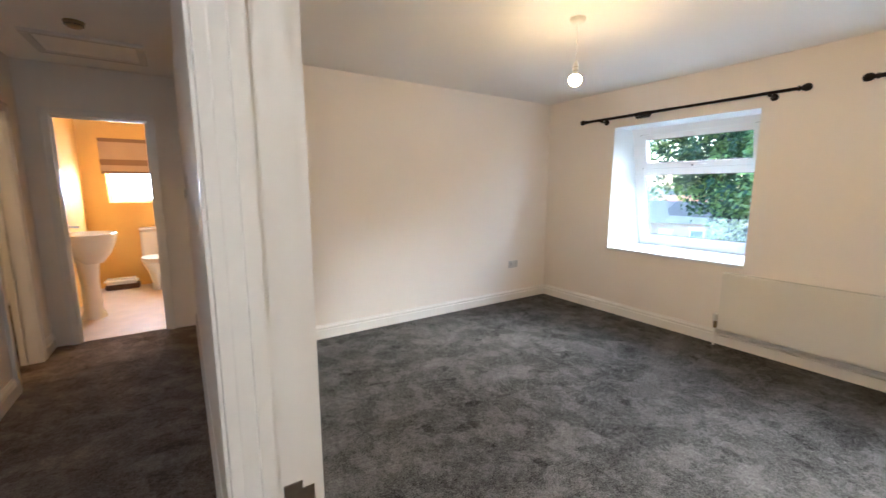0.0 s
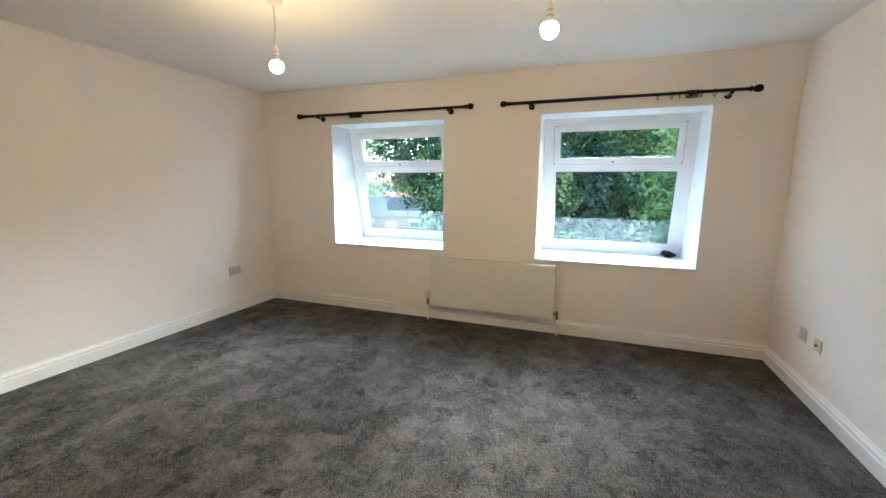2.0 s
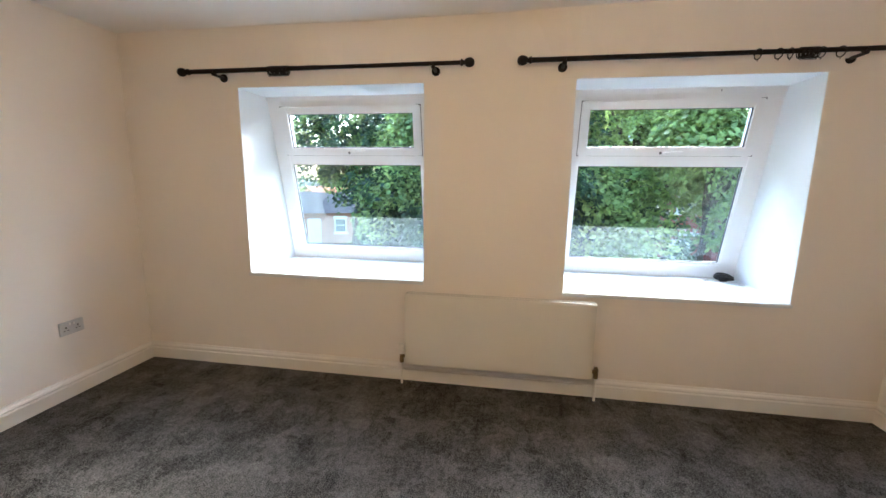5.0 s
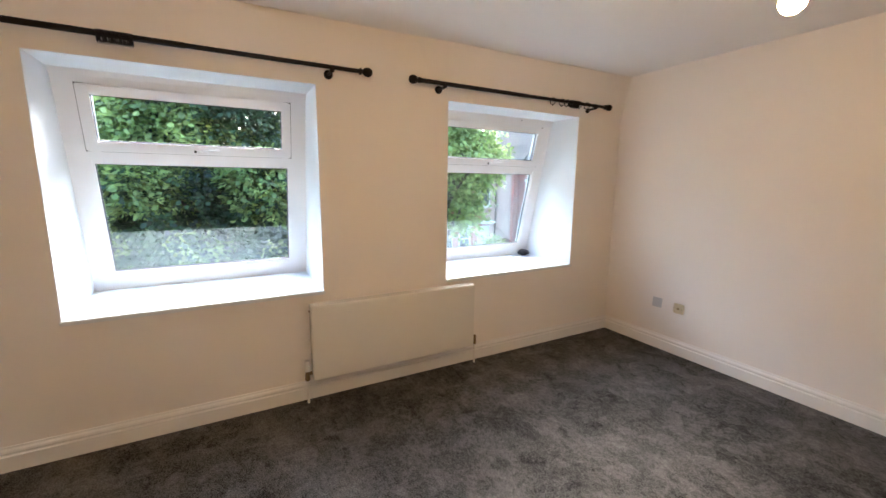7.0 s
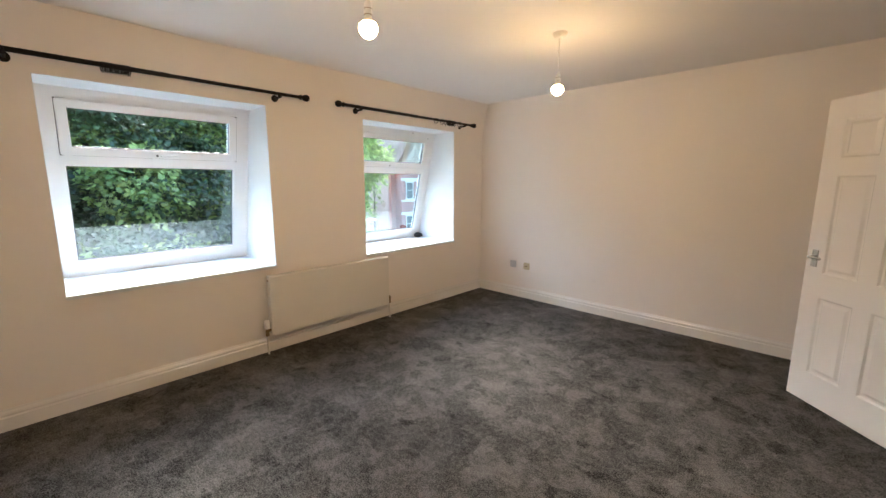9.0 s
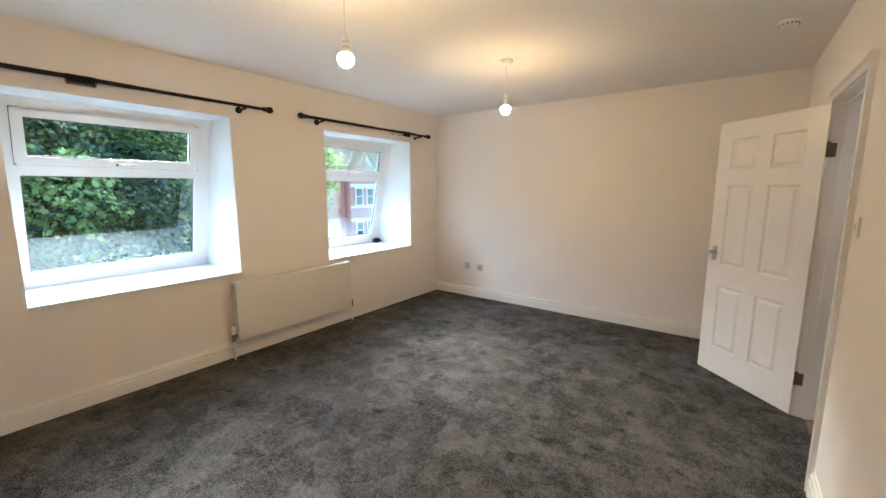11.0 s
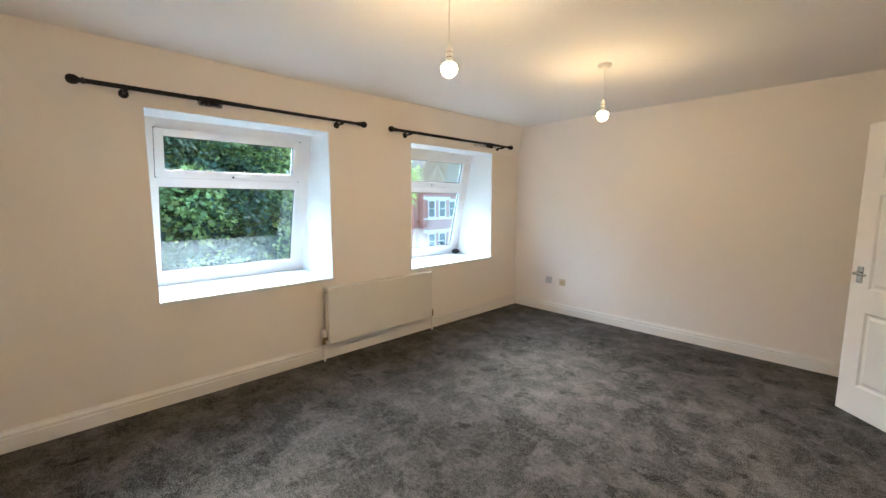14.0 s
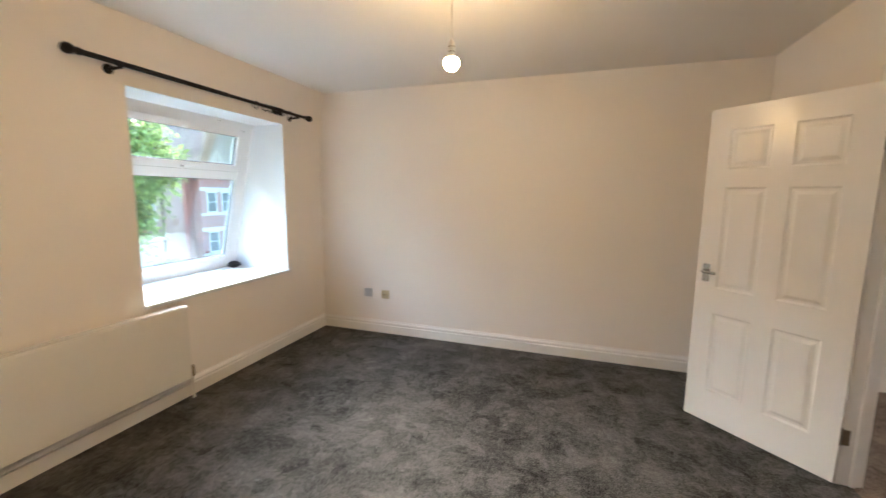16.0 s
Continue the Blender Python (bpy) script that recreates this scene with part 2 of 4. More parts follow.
# ---- mesh helpers ----
def box(bm, lo, hi, m=None):
    vs = [bm.verts.new((x, y, z)) for x in (lo[0], hi[0]) for y in (lo[1], hi[1]) for z in (lo[2], hi[2])]
    if m:
        for v in vs:
            v.co = m @ v.co
    for q in ((0, 1, 3, 2), (4, 6, 7, 5), (0, 4, 5, 1), (2, 3, 7, 6), (0, 2, 6, 4), (1, 5, 7, 3)):
        bm.faces.new([vs[i] for i in q])
    return bm


def soft(bm, width=0.004, segments=2):
    """Rounds the sharp edges."""
    bmesh.ops.remove_doubles(bm, verts=bm.verts, dist=1e-5)
    bm.normal_update()
    es = [e for e in bm.edges if len(e.link_faces) == 2 and e.calc_face_angle(0) > 0.7]
    bmesh.ops.bevel(bm, geom=es, offset=width, segments=segments, affect="EDGES", clamp_overlap=True)
    return bm


def rod(bm, a, b, r, r2=None, seg=14):
    a, b = Vector(a), Vector(b)
    d = b - a
    m = Matrix.Translation((a + b) / 2) @ d.to_track_quat("Z", "Y").to_matrix().to_4x4()
    bmesh.ops.create_cone(bm, cap_ends=True, segments=seg, radius1=r, radius2=r if r2 is None else r2, depth=d.length, matrix=m)
    return bm


def ball(bm, c, r, seg=16, scale=(1, 1, 1)):
    m = Matrix.Translation(c) @ Matrix.Diagonal((*scale, 1))
    bmesh.ops.create_uvsphere(bm, u_segments=seg, v_segments=max(8, seg // 2 + 2), radius=r, matrix=m)
    return bm


def lathe(bm, profile, seg=24, m=None):
    """Spins (radius, height) pairs round z."""
    rings = []
    for r, z in profile:
        ring = [bm.verts.new((r * math.cos(2 * math.pi * i / seg), r * math.sin(2 * math.pi * i / seg), z)) for i in range(seg)]
        rings.append(ring)
    for a, b in zip(rings, rings[1:]):
        for i in range(seg):
            bm.faces.new((a[i], a[(i + 1) % seg], b[(i + 1) % seg], b[i]))
    bm.faces.new(rings[0][::-1])
    bm.faces.new(rings[-1])
    if m:
        for ring in rings:
            for v in ring:
                v.co = m @ v.co
    return bm


def tube(bm, pts, r, seg=8):
    """A round tube along points."""
    pts = [Vector(p) for p in pts]
    rings = []
    for i, p in enumerate(pts):
        d = (pts[min(i + 1, len(pts) - 1)] - pts[max(i - 1, 0)]).normalized()
        q = d.to_track_quat("Z", "Y").to_matrix()
        rr = r[i] if isinstance(r, (list, tuple)) else r
        rings.append([bm.verts.new(p + q @ Vector((rr * math.cos(2 * math.pi * k / seg), rr * math.sin(2 * math.pi * k / seg), 0))) for k in range(seg)])
    for a, b in zip(rings, rings[1:]):
        for k in range(seg):
            bm.faces.new((a[k], a[(k + 1) % seg], b[(k + 1) % seg], b[k]))
    bm.faces.new(rings[0][::-1])
    bm.faces.new(rings[-1])
    return bm


def extrude(bm, profile, a, b, across):
    """Runs a closed profile of (out, up) pairs from a to b; out points along across."""
    a, b, across = Vector(a), Vector(b), Vector(across)
    r0 = [bm.verts.new(a + across * o + Vector((0, 0, u))) for o, u in profile]
    r1 = [bm.verts.new(b + across * o + Vector((0, 0, u))) for o, u in profile]
    n = len(profile)
    for i in range(n):
        bm.faces.new((r0[i], r0[(i + 1) % n], r1[(i + 1) % n], r1[i]))
    bm.faces.new(r0[::-1])
    bm.faces.new(r1)
    bmesh.ops.recalc_face_normals(bm, faces=bm.faces)
    return bm


def mesh_of(name, bm, material, smooth=False):
    me = bpy.data.meshes.new(name)
    bmesh.ops.recalc_face_normals(bm, faces=bm.faces)
    if smooth:
        for f in bm.faces:
            f.smooth = True
        for e in bm.edges:
            if len(e.link_faces) == 2 and e.calc_face_angle(0) > 0.6:
                e.smooth = False
    bm.to_mesh(me)
    bm.free()
    me.materials.append(material)
    return me


def part(name, bm, material, parent, label="", smooth=False):
    ob = new(name, mesh_of(name, bm, material, smooth))
    ob.parent = parent
    return tagged(ob, label)


def thing(name, label, category, m=None, group="", kind=""):
    ob = new(name)
    if m:
        ob.matrix_world = m
    return tagged(ob, label, category, group, kind)


def solid(name, bm, material, label, category, kind="structure", smooth=False):
    return tagged(new(name, mesh_of(name, bm, material, smooth)), label, category, "", kind)


def B():
    return bmesh.new()


# ---- the room's shell ----
XE, XW, XH, YN, YS, H = 3.938, 0.105, 0.01, 3.58, -1.457, 2.42
XOUT = 4.78
D0, D1, DH = -0.195, 0.58, 1.955
HW, HB = -1.08, 4.66
BW, BE, BN = -1.12, 0.9, 7.12
WINS = ((1.355, 2.665, 0.735, 2.035), (-0.905, 0.425, 0.71, 2.035))


def wall(name, axis, p0, p1, span, zs, openings, material, label, shape=None, cuts=()):
    """A wall with thickness from p0 to p1 along axis, with openings (a, b, z0, z1) right through it."""
    us = sorted({*span, *(o[0] for o in openings), *(o[1] for o in openings), *[c for c in cuts if span[0] < c < span[1]]})
    vs = sorted({*zs, *[z for o in openings for z in o[2:] if zs[0] < z < zs[1]]})
    empty = lambda u, v: any(o[0] < u < o[1] and o[2] < v < o[3] for o in openings)
    bm, made = B(), {}

    def vert(p, u, v):
        k = (p, u, v)
        if k not in made:
            co = Vector((p, u, v)) if axis == "x" else Vector((u, p, v))
            made[k] = bm.verts.new(shape(co) if shape else co)
        return made[k]

    ok = lambda i, j: 0 <= i < len(us) - 1 and 0 <= j < len(vs) - 1 and not empty((us[i] + us[i + 1]) / 2, (vs[j] + vs[j + 1]) / 2)
    for i in range(len(us) - 1):
        for j in range(len(vs) - 1):
            if not ok(i, j):
                continue
            a, b, c, d = us[i], us[i + 1], vs[j], vs[j + 1]
            for p in (p0, p1):
                bm.faces.new([vert(p, *q) for q in ((a, c), (b, c), (b, d), (a, d))])
            for (di, dj), (q, r) in (((-1, 0), ((a, c), (a, d))), ((1, 0), ((b, c), (b, d))), ((0, -1), ((a, c), (b, c))), ((0, 1), ((a, d), (b, d)))):
                if not ok(i + di, j + dj):
                    bm.faces.new([vert(p0, *q), vert(p0, *r), vert(p1, *r), vert(p1, *q)])
    return solid(name, bm, material, label, "wall")


TILTW = radians(13.2)


def outer_x(z):
    """The outer face slopes back with the tilted windows above the sills."""
    return 4.655 - max(0.0, z - 0.70) * math.tan(TILTW)


def lean(co):
    """The old outer wall bulges in a little below the ceiling at its south end."""
    if co.x > 4.5:
        co.x = outer_x(co.z)
    elif co.z > 2.0:
        if co.z > 2.3:
            co.x -= 0.010 * math.sin(2.6 * co.y + 0.6) + 0.006 * math.sin(6.1 * co.y)
        co.x -= 0.085 * min(1, max(0, (co.z - 2.03) / 0.39)) * min(1, max(0, (1.2 - co.y) / 2.6))
    return co


def askew(co):
    """The south wall runs a little out of square."""
    co.y += 0.045 * (XE - co.x) / (XE - XW)
    return co


wall_e = wall("wall_east", "x", XE, XOUT, (YS, YN), (0, H), [(a, b, c, d) for a, b, c, d in WINS], PAINT,
              "thick cream painted outer wall with two deep window openings", lean, cuts=[-1.3 + 0.2 * k for k in range(25)])
wall("wall_north", "y", YN, YN + 0.12, (XH, 4.65), (0, H), [], PAINT, "plain cream painted wall with white skirting")
wall("wall_south", "y", YS - 0.15, YS, (XH, 4.65), (0, H), [], PAINT, "plain cream painted wall with two low sockets", askew)
wall("wall_west", "x", XH, XW, (YS, YN), (0, H), [(D0, D1, -1, DH)], PAINT, "cream painted partition wall with the doorway")
wall("wall_hall_west", "x", HW - 0.12, HW, (-1.5, HB), (0, H), [(3.74, 4.30, -1, DH)], PAINT, "pale hall wall with an open doorway")
wall("wall_hall_south", "y", -1.62, -1.5, (HW - 0.12, XH), (0, H), [], PAINT, "plain wall at the end of the hall")
wall("wall_hall_east", "x", XH, XW, (YN + 0.12, HB), (0, H), [], PAINT, "plain pale hall wall")
wall("wall_bathroom_south", "y", HB, HB + 0.12, (BW - 0.12, BE + 0.12), (0, H), [(-0.90, -0.24, -1, 2.0)], PAINT, "pale wall with the bathroom doorway")
wall("wall_bathroom_west", "x", BW - 0.12, BW, (HB + 0.12, BN), (0, H), [], ORANGE, "orange painted bathroom wall")
wall("wall_bathroom_east", "x", BE, BE + 0.12, (HB + 0.12, BN), (0, H), [], ORANGE, "orange painted bathroom wall")
wall("wall_bathroom_north", "y", BN, BN + 0.3, (BW - 0.12, BE + 0.12), (0, H), [(-0.86, -0.30, 1.19, 2.0)], ORANGE, "orange painted bathroom wall with a small window")
# side room off the hall
wall("wall_side_room_north", "y", 5.2, 5.32, (-3.2, BW - 0.12), (0, H), [], PAINT, "plain wall of the side room")
wall("wall_side_room_west", "x", -3.32, -3.2, (1.9, 5.32), (0, H), [], PAINT, "plain wall of the side room")
wall("wall_side_room_south", "y", 1.78, 1.9, (-3.32, HW - 0.12), (0, H), [], PAINT, "plain wall of the side room")
wall("wall_side_room_east", "x", BW - 0.12 - 0.1, BW - 0.12, (HB, 5.2), (0, H), [], PAINT, "plain wall of the side room")

solid("floor", box(B(), (XH + 0.03, YS - 0.1, -0.2), (4.39, YN + 0.06, 0.0)), CARPET, "dark grey cut-pile carpet with brushed footmarks", "carpet")
solid("floor_side_room", box(B(), (-3.3, 1.8, -0.2), (HW - 0.06, 5.3, 0.0)), HCARPET, "dark carpet of the side room", "carpet")
solid("floor_hall", box(B(), (HW - 0.06, -1.6, -0.2), (XH + 0.03, HB + 0.03, 0.0)), HCARPET, "dark brown-grey hall carpet", "carpet")
solid("floor_bathroom", box(B(), (BW - 0.1, HB + 0.03, -0.2), (BE + 0.1, BN + 0.1, 0.003)), VINYL, "beige vinyl bathroom floor", "floor")
solid("ceiling", box(B(), (XH + 0.06, YS - 0.12, H), (4.40, YN + 0.06, H + 0.2)), CEIL, "white painted ceiling", "ceiling")
solid("ceiling_side_room", box(B(), (-3.3, 1.8, H), (HW - 0.06, 5.3, H + 0.2)), CEIL, "white painted side room ceiling", "ceiling")
solid("ceiling_hall", box(B(), (HW - 0.06, -1.6, H), (XH + 0.06, 5.3, H + 0.2)), CEIL, "white painted hall ceiling", "ceiling")
solid("ceiling_bathroom", box(B(), (HW + 0.001, 5.3, H), (BE + 0.1, BN + 0.2, H + 0.2)), CEIL, "white painted bathroom ceiling", "ceiling")
solid("ceiling_bathroom", box(B(), (XH + 0.06, YN + 0.06, H), (BE + 0.1, 5.3, H + 0.2)), CEIL, "white painted ceiling", "ceiling")

SKIRT = [(0, 0), (0.020, 0), (0.020, 0.080), (0.012, 0.085), (0.012, 0.092), (0.017, 0.097), (0.015, 0.108), (0.008, 0.118), (0.006, 0.128), (0, 0.128)]


def baseboard(a, b, across):
    solid("baseboard", extrude(B(), SKIRT, a, b, across), GLOSS, "white gloss moulded skirting board", "skirting board")


baseboard((XE, YS, 0), (XE, YN, 0), (-1, 0, 0))
baseboard((XW, YN, 0), (XE - 0.018, YN, 0), (0, -1, 0))
baseboard((XW, YS + 0.045, 0), (XE - 0.018, YS, 0), (0, 1, 0))
baseboard((XW, YS + 0.063, 0), (XW, D0 - 0.075, 0), (1, 0, 0))
baseboard((XW, D1 + 0.075, 0), (XW, YN - 0.018, 0), (1, 0, 0))
baseboard((XH, D1 + 0.075, 0), (XH, HB, 0), (-1, 0, 0))
baseboard((HW, -1.5, 0), (HW, 3.74 - 0.07, 0), (1, 0, 0))
baseboard((HW, 4.37, 0), (HW, HB, 0), (1, 0, 0))

# bright reveal lining of the window openings, 3 mm proud of the wall's core
for a, b, c, d in WINS:
    bm = B()
    box(bm, (XE + 0.002, a, c), (XOUT, a + 0.003, d))
    box(bm, (XE + 0.002, b - 0.003, c), (XOUT, b, d))
    box(bm, (XE + 0.002, a + 0.003, d - 0.003), (XOUT, b - 0.003, d))
    for v in bm.verts:
        if v.co.x > 4.5:
            v.co.x = outer_x(v.co.z) - 0.004
    solid("trim", bm, REVEAL, "bright white painted window reveal", "window reveal")

# ---- windows ----
def window(name, a, b, c, d):
    """Tilted white plastic window in its deep reveal: fixed lower light, top-hung fanlight above."""
    w, n = b - a + 0.01, (d - c + 0.02) / math.cos(TILTW)
    m = Matrix.Translation((4.575, (a + b) / 2 + 0.003, c - 0.005)) @ Matrix.Rotation(-TILTW, 4, "Y")
    win = thing(name, "white plastic tilted window with a fanlight over a fixed pane", "window", m, kind="structure")
    h = w / 2
    up = lambda z: (z - c + 0.005) / math.cos(TILTW)
    tz = up(1.575)
    bm = B()
    f, t = 0.115, 0.068
    box(bm, (0, -h, 0), (t, -h + f, n))
    box(bm, (0, h - f, 0), (t, h, n))
    box(bm, (0, -h + f, 0), (t, h - f, f))
    box(bm, (0, -h + f, n - 0.085), (t, h - f, n))
    part("window_frame", soft(bm, 0.005), UPVC, win)
    bm = box(B(), (-0.012, -h + 0.002, n - 0.05), (0.002, h - 0.002, n - 0.004))
    box(bm, (-0.022, -h + 0.002, n - 0.026), (-0.012, h - 0.002, n - 0.004))
    part("head_trim", soft(bm, 0.003), UPVC, win)
    part("transom", soft(box(B(), (0.002, -h + f, tz - 0.03), (t - 0.002, h - f, tz + 0.06)), 0.005), UPVC, win)
    # sash of the fanlight, a little proud of the frame
    sash_lo, sash_hi, s0, s1 = tz + 0.036, up(1.966), -h + 0.106, h - 0.106
    bm, k = B(), 0.056
    x0, x1 = -0.016, 0.05
    box(bm, (x0, s0, sash_lo), (x1, s0 + k, sash_hi))
    box(bm, (x0, s1 - k, sash_lo), (x1, s1, sash_hi))
    box(bm, (x0, s0 + k, sash_lo), (x1, s1 - k, sash_lo + k))
    box(bm, (x0, s0 + k, sash_hi - k), (x1, s1 - k, sash_hi))
    sash = part("sash", soft(bm, 0.006), UPVC, win)
    # dark strip round the sash stands in for its shadow gap
    bm, g = B(), 0.0035
    box(bm, (-0.003, s0 - g, sash_lo - g), (0.0025, s0 + 0.004, sash_hi + g))
    box(bm, (-0.003, s1 - 0.004, sash_lo - g), (0.0025, s1 + g, sash_hi + g))
    box(bm, (-0.003, s0 + 0.004, sash_lo - g), (0.0015, s1 - 0.004, sash_lo + 0.004))
    box(bm, (-0.003, s0 + 0.004, sash_hi - 0.004), (0.0025, s1 - 0.004, sash_hi + g))
    part("sash_shadow_gap", bm, SEAL_GAP, win, "dark strip for the shadow gap round the fanlight")
    hb = soft(box(B(), (x0 - 0.012, -0.035, sash_lo + 0.012), (x0, 0.035, sash_lo + 0.034)), 0.005)
    tube(hb, [(x0 - 0.012, 0.0, sash_lo + 0.023), (x0 - 0.03, -0.01, sash_lo + 0.025), (x0 - 0.036, -0.05, sash_lo + 0.03), (x0 - 0.034, -0.115, sash_lo + 0.034)], 0.008)
    part("handle", hb, UPVC, sash, "white plastic lever handle", True)
    part("keyhole", rod(B(), (x0 - 0.016, 0.018, sash_lo + 0.023), (x0 - 0.01, 0.018, sash_lo + 0.023), 0.008), DARK, sash)
    for nm, lo, hi, zz, uu in (("upper_pane", sash_lo + k, sash_hi - k, 0.02, (s0 + k, s1 - k)), ("lower_pane", f, tz - 0.03, 0.035, (-h + f, h - f))):
        # grey rubber gasket round each pane
        bm, g = B(), 0.005
        e = 0.012 if nm == "lower_pane" else 0.0
        box(bm, (zz - 0.014, uu[0] + e, lo + e), (zz - 0.001, uu[0] + e + g, hi - e))
        box(bm, (zz - 0.014, uu[1] - e - g, lo + e), (zz - 0.001, uu[1] - e, hi - e))
        box(bm, (zz - 0.014, uu[0] + e + g, lo + e), (zz - 0.001, uu[1] - e - g, lo + e + g))
        box(bm, (zz - 0.014, uu[0] + e + g, hi - e - g), (zz - 0.001, uu[1] - e - g, hi - e))
        part("gasket", bm, SEAL_GAP, win, "grey glazing seal")
        bm = B()
        bm.faces.new([bm.verts.new((zz, u, v)) for u, v in ((uu[0], lo), (uu[1], lo), (uu[1], hi), (uu[0], hi))])
        pane = part(nm, bm, COATED if nm == "lower_pane" else GLASS, win)
        pane.visible_shadow = False
    # beads of the lower light
    bm = B()
    lo, hi = f, tz - 0.03
    for q in (((0.012, -h + f, lo), (0.03, -h + f + 0.012, hi)), ((0.012, h - f - 0.012, lo), (0.03, h - f, hi)),
              ((0.012, -h + f + 0.012, lo), (0.03, h - f - 0.012, lo + 0.012)), ((0.012, -h + f + 0.012, hi - 0.012), (0.03, h - f - 0.012, hi))):
        box(bm, *q)
    part("bead", bm, UPVC, win)
    # sill board with a rounded nose just past the wall
    bm = box(B(), (XE - 0.022, a - 0.004, c - 0.022), (4.62, b + 0.004, c + 0.003), m.inverted())
    part("window_sill", soft(bm, 0.006), REVEAL, win, "bright white window board")
    return win


for k, q in enumerate(WINS):
    window("window_%d" % (k + 1), *q)

# ---- doorway, door ----
def casing(name, x_or_y, axis, a, b, top, thick, side, label, stop=True):
    """Lining, stop and architraves of an opening in a wall that runs along axis ('y' or 'x')."""
    fr = thing(name, label, "door frame", kind="structure")

    def put(nm, lo, hi, mt=GLOSS, soften=0.0015):
        if axis == "x":
            lo, hi = (lo[1], lo[0], lo[2]), (hi[1], hi[0], hi[2])
        part(nm, soft(box(B(), lo, hi), soften), mt, fr)

    p0, p1 = x_or_y, x_or_y + thick
    put("jamb", (p0 - 0.002, a - 0.02, 0), (p1 + 0.002, a + 0.006, top + 0.02))
    put("jamb", (p0 - 0.002, b - 0.006, 0), (p1 + 0.002, b + 0.02, top + 0.02))
    put("head", (p0 - 0.002, a + 0.006, top - 0.006), (p1 + 0.002, b - 0.006, top + 0.02))
    if stop:
        s0, s1 = p0 + 0.02, p0 + 0.042
        put("stop", (s0, a + 0.006, 0), (s1, a + 0.018, top - 0.006))
        put("stop", (s0, b - 0.018, 0), (s1, b - 0.006, top - 0.006))
        put("stop", (s0, a + 0.018, top - 0.018), (s1, b - 0.018, top - 0.006))
    for s in side:
        q0, q1 = (p1, p1 + 0.018) if s > 0 else (p0 - 0.018, p0)
        r0, r1 = (p1 + 0.018, p1 + 0.023) if s > 0 else (p0 - 0.023, p0 - 0.018)
        put("architrave", (q0, a - 0.062, 0), (q1, a + 0.001, top + 0.06))
        put("architrave", (q0, b - 0.001, 0), (q1, b + 0.062, top + 0.06))
        put("architrave", (q0, a + 0.001, top - 0.001), (q1, b - 0.001, top + 0.06))
        put("architrave_bead", (r0, a - 0.062, 0), (r1, a - 0.04, top + 0.06))
        put("architrave_bead", (r0, b + 0.04, 0), (r1, b + 0.062, top + 0.06))
        put("architrave_bead", (r0, a - 0.04, top + 0.038), (r1, b + 0.04, top + 0.06))
    return fr


room_case = casing("trim_room_doorway", XH, "y", D0, D1, DH, XW - XH, (-1, 1), "white gloss door lining and moulded architrave")
bm = box(B(), (0.060, D1 - 0.009, 0.868), (0.088, D1 - 0.0055, 0.938))
box(bm, (0.088, D1 - 0.009, 0.882), (0.106, D1 - 0.004, 0.924))
part("strike_plate", bm, BRONZE, room_case, "tarnished metal strike plate")
casing("trim_bathroom_doorway", HB, "x", -0.90, -0.24, 2.0, 0.12, (-1, 1), "white bathroom door lining and architrave")
casing("trim_side_doorway", HW - 0.12, "y", 3.74, 4.30, DH, 0.12, (1,), "white side room door lining and architrave")


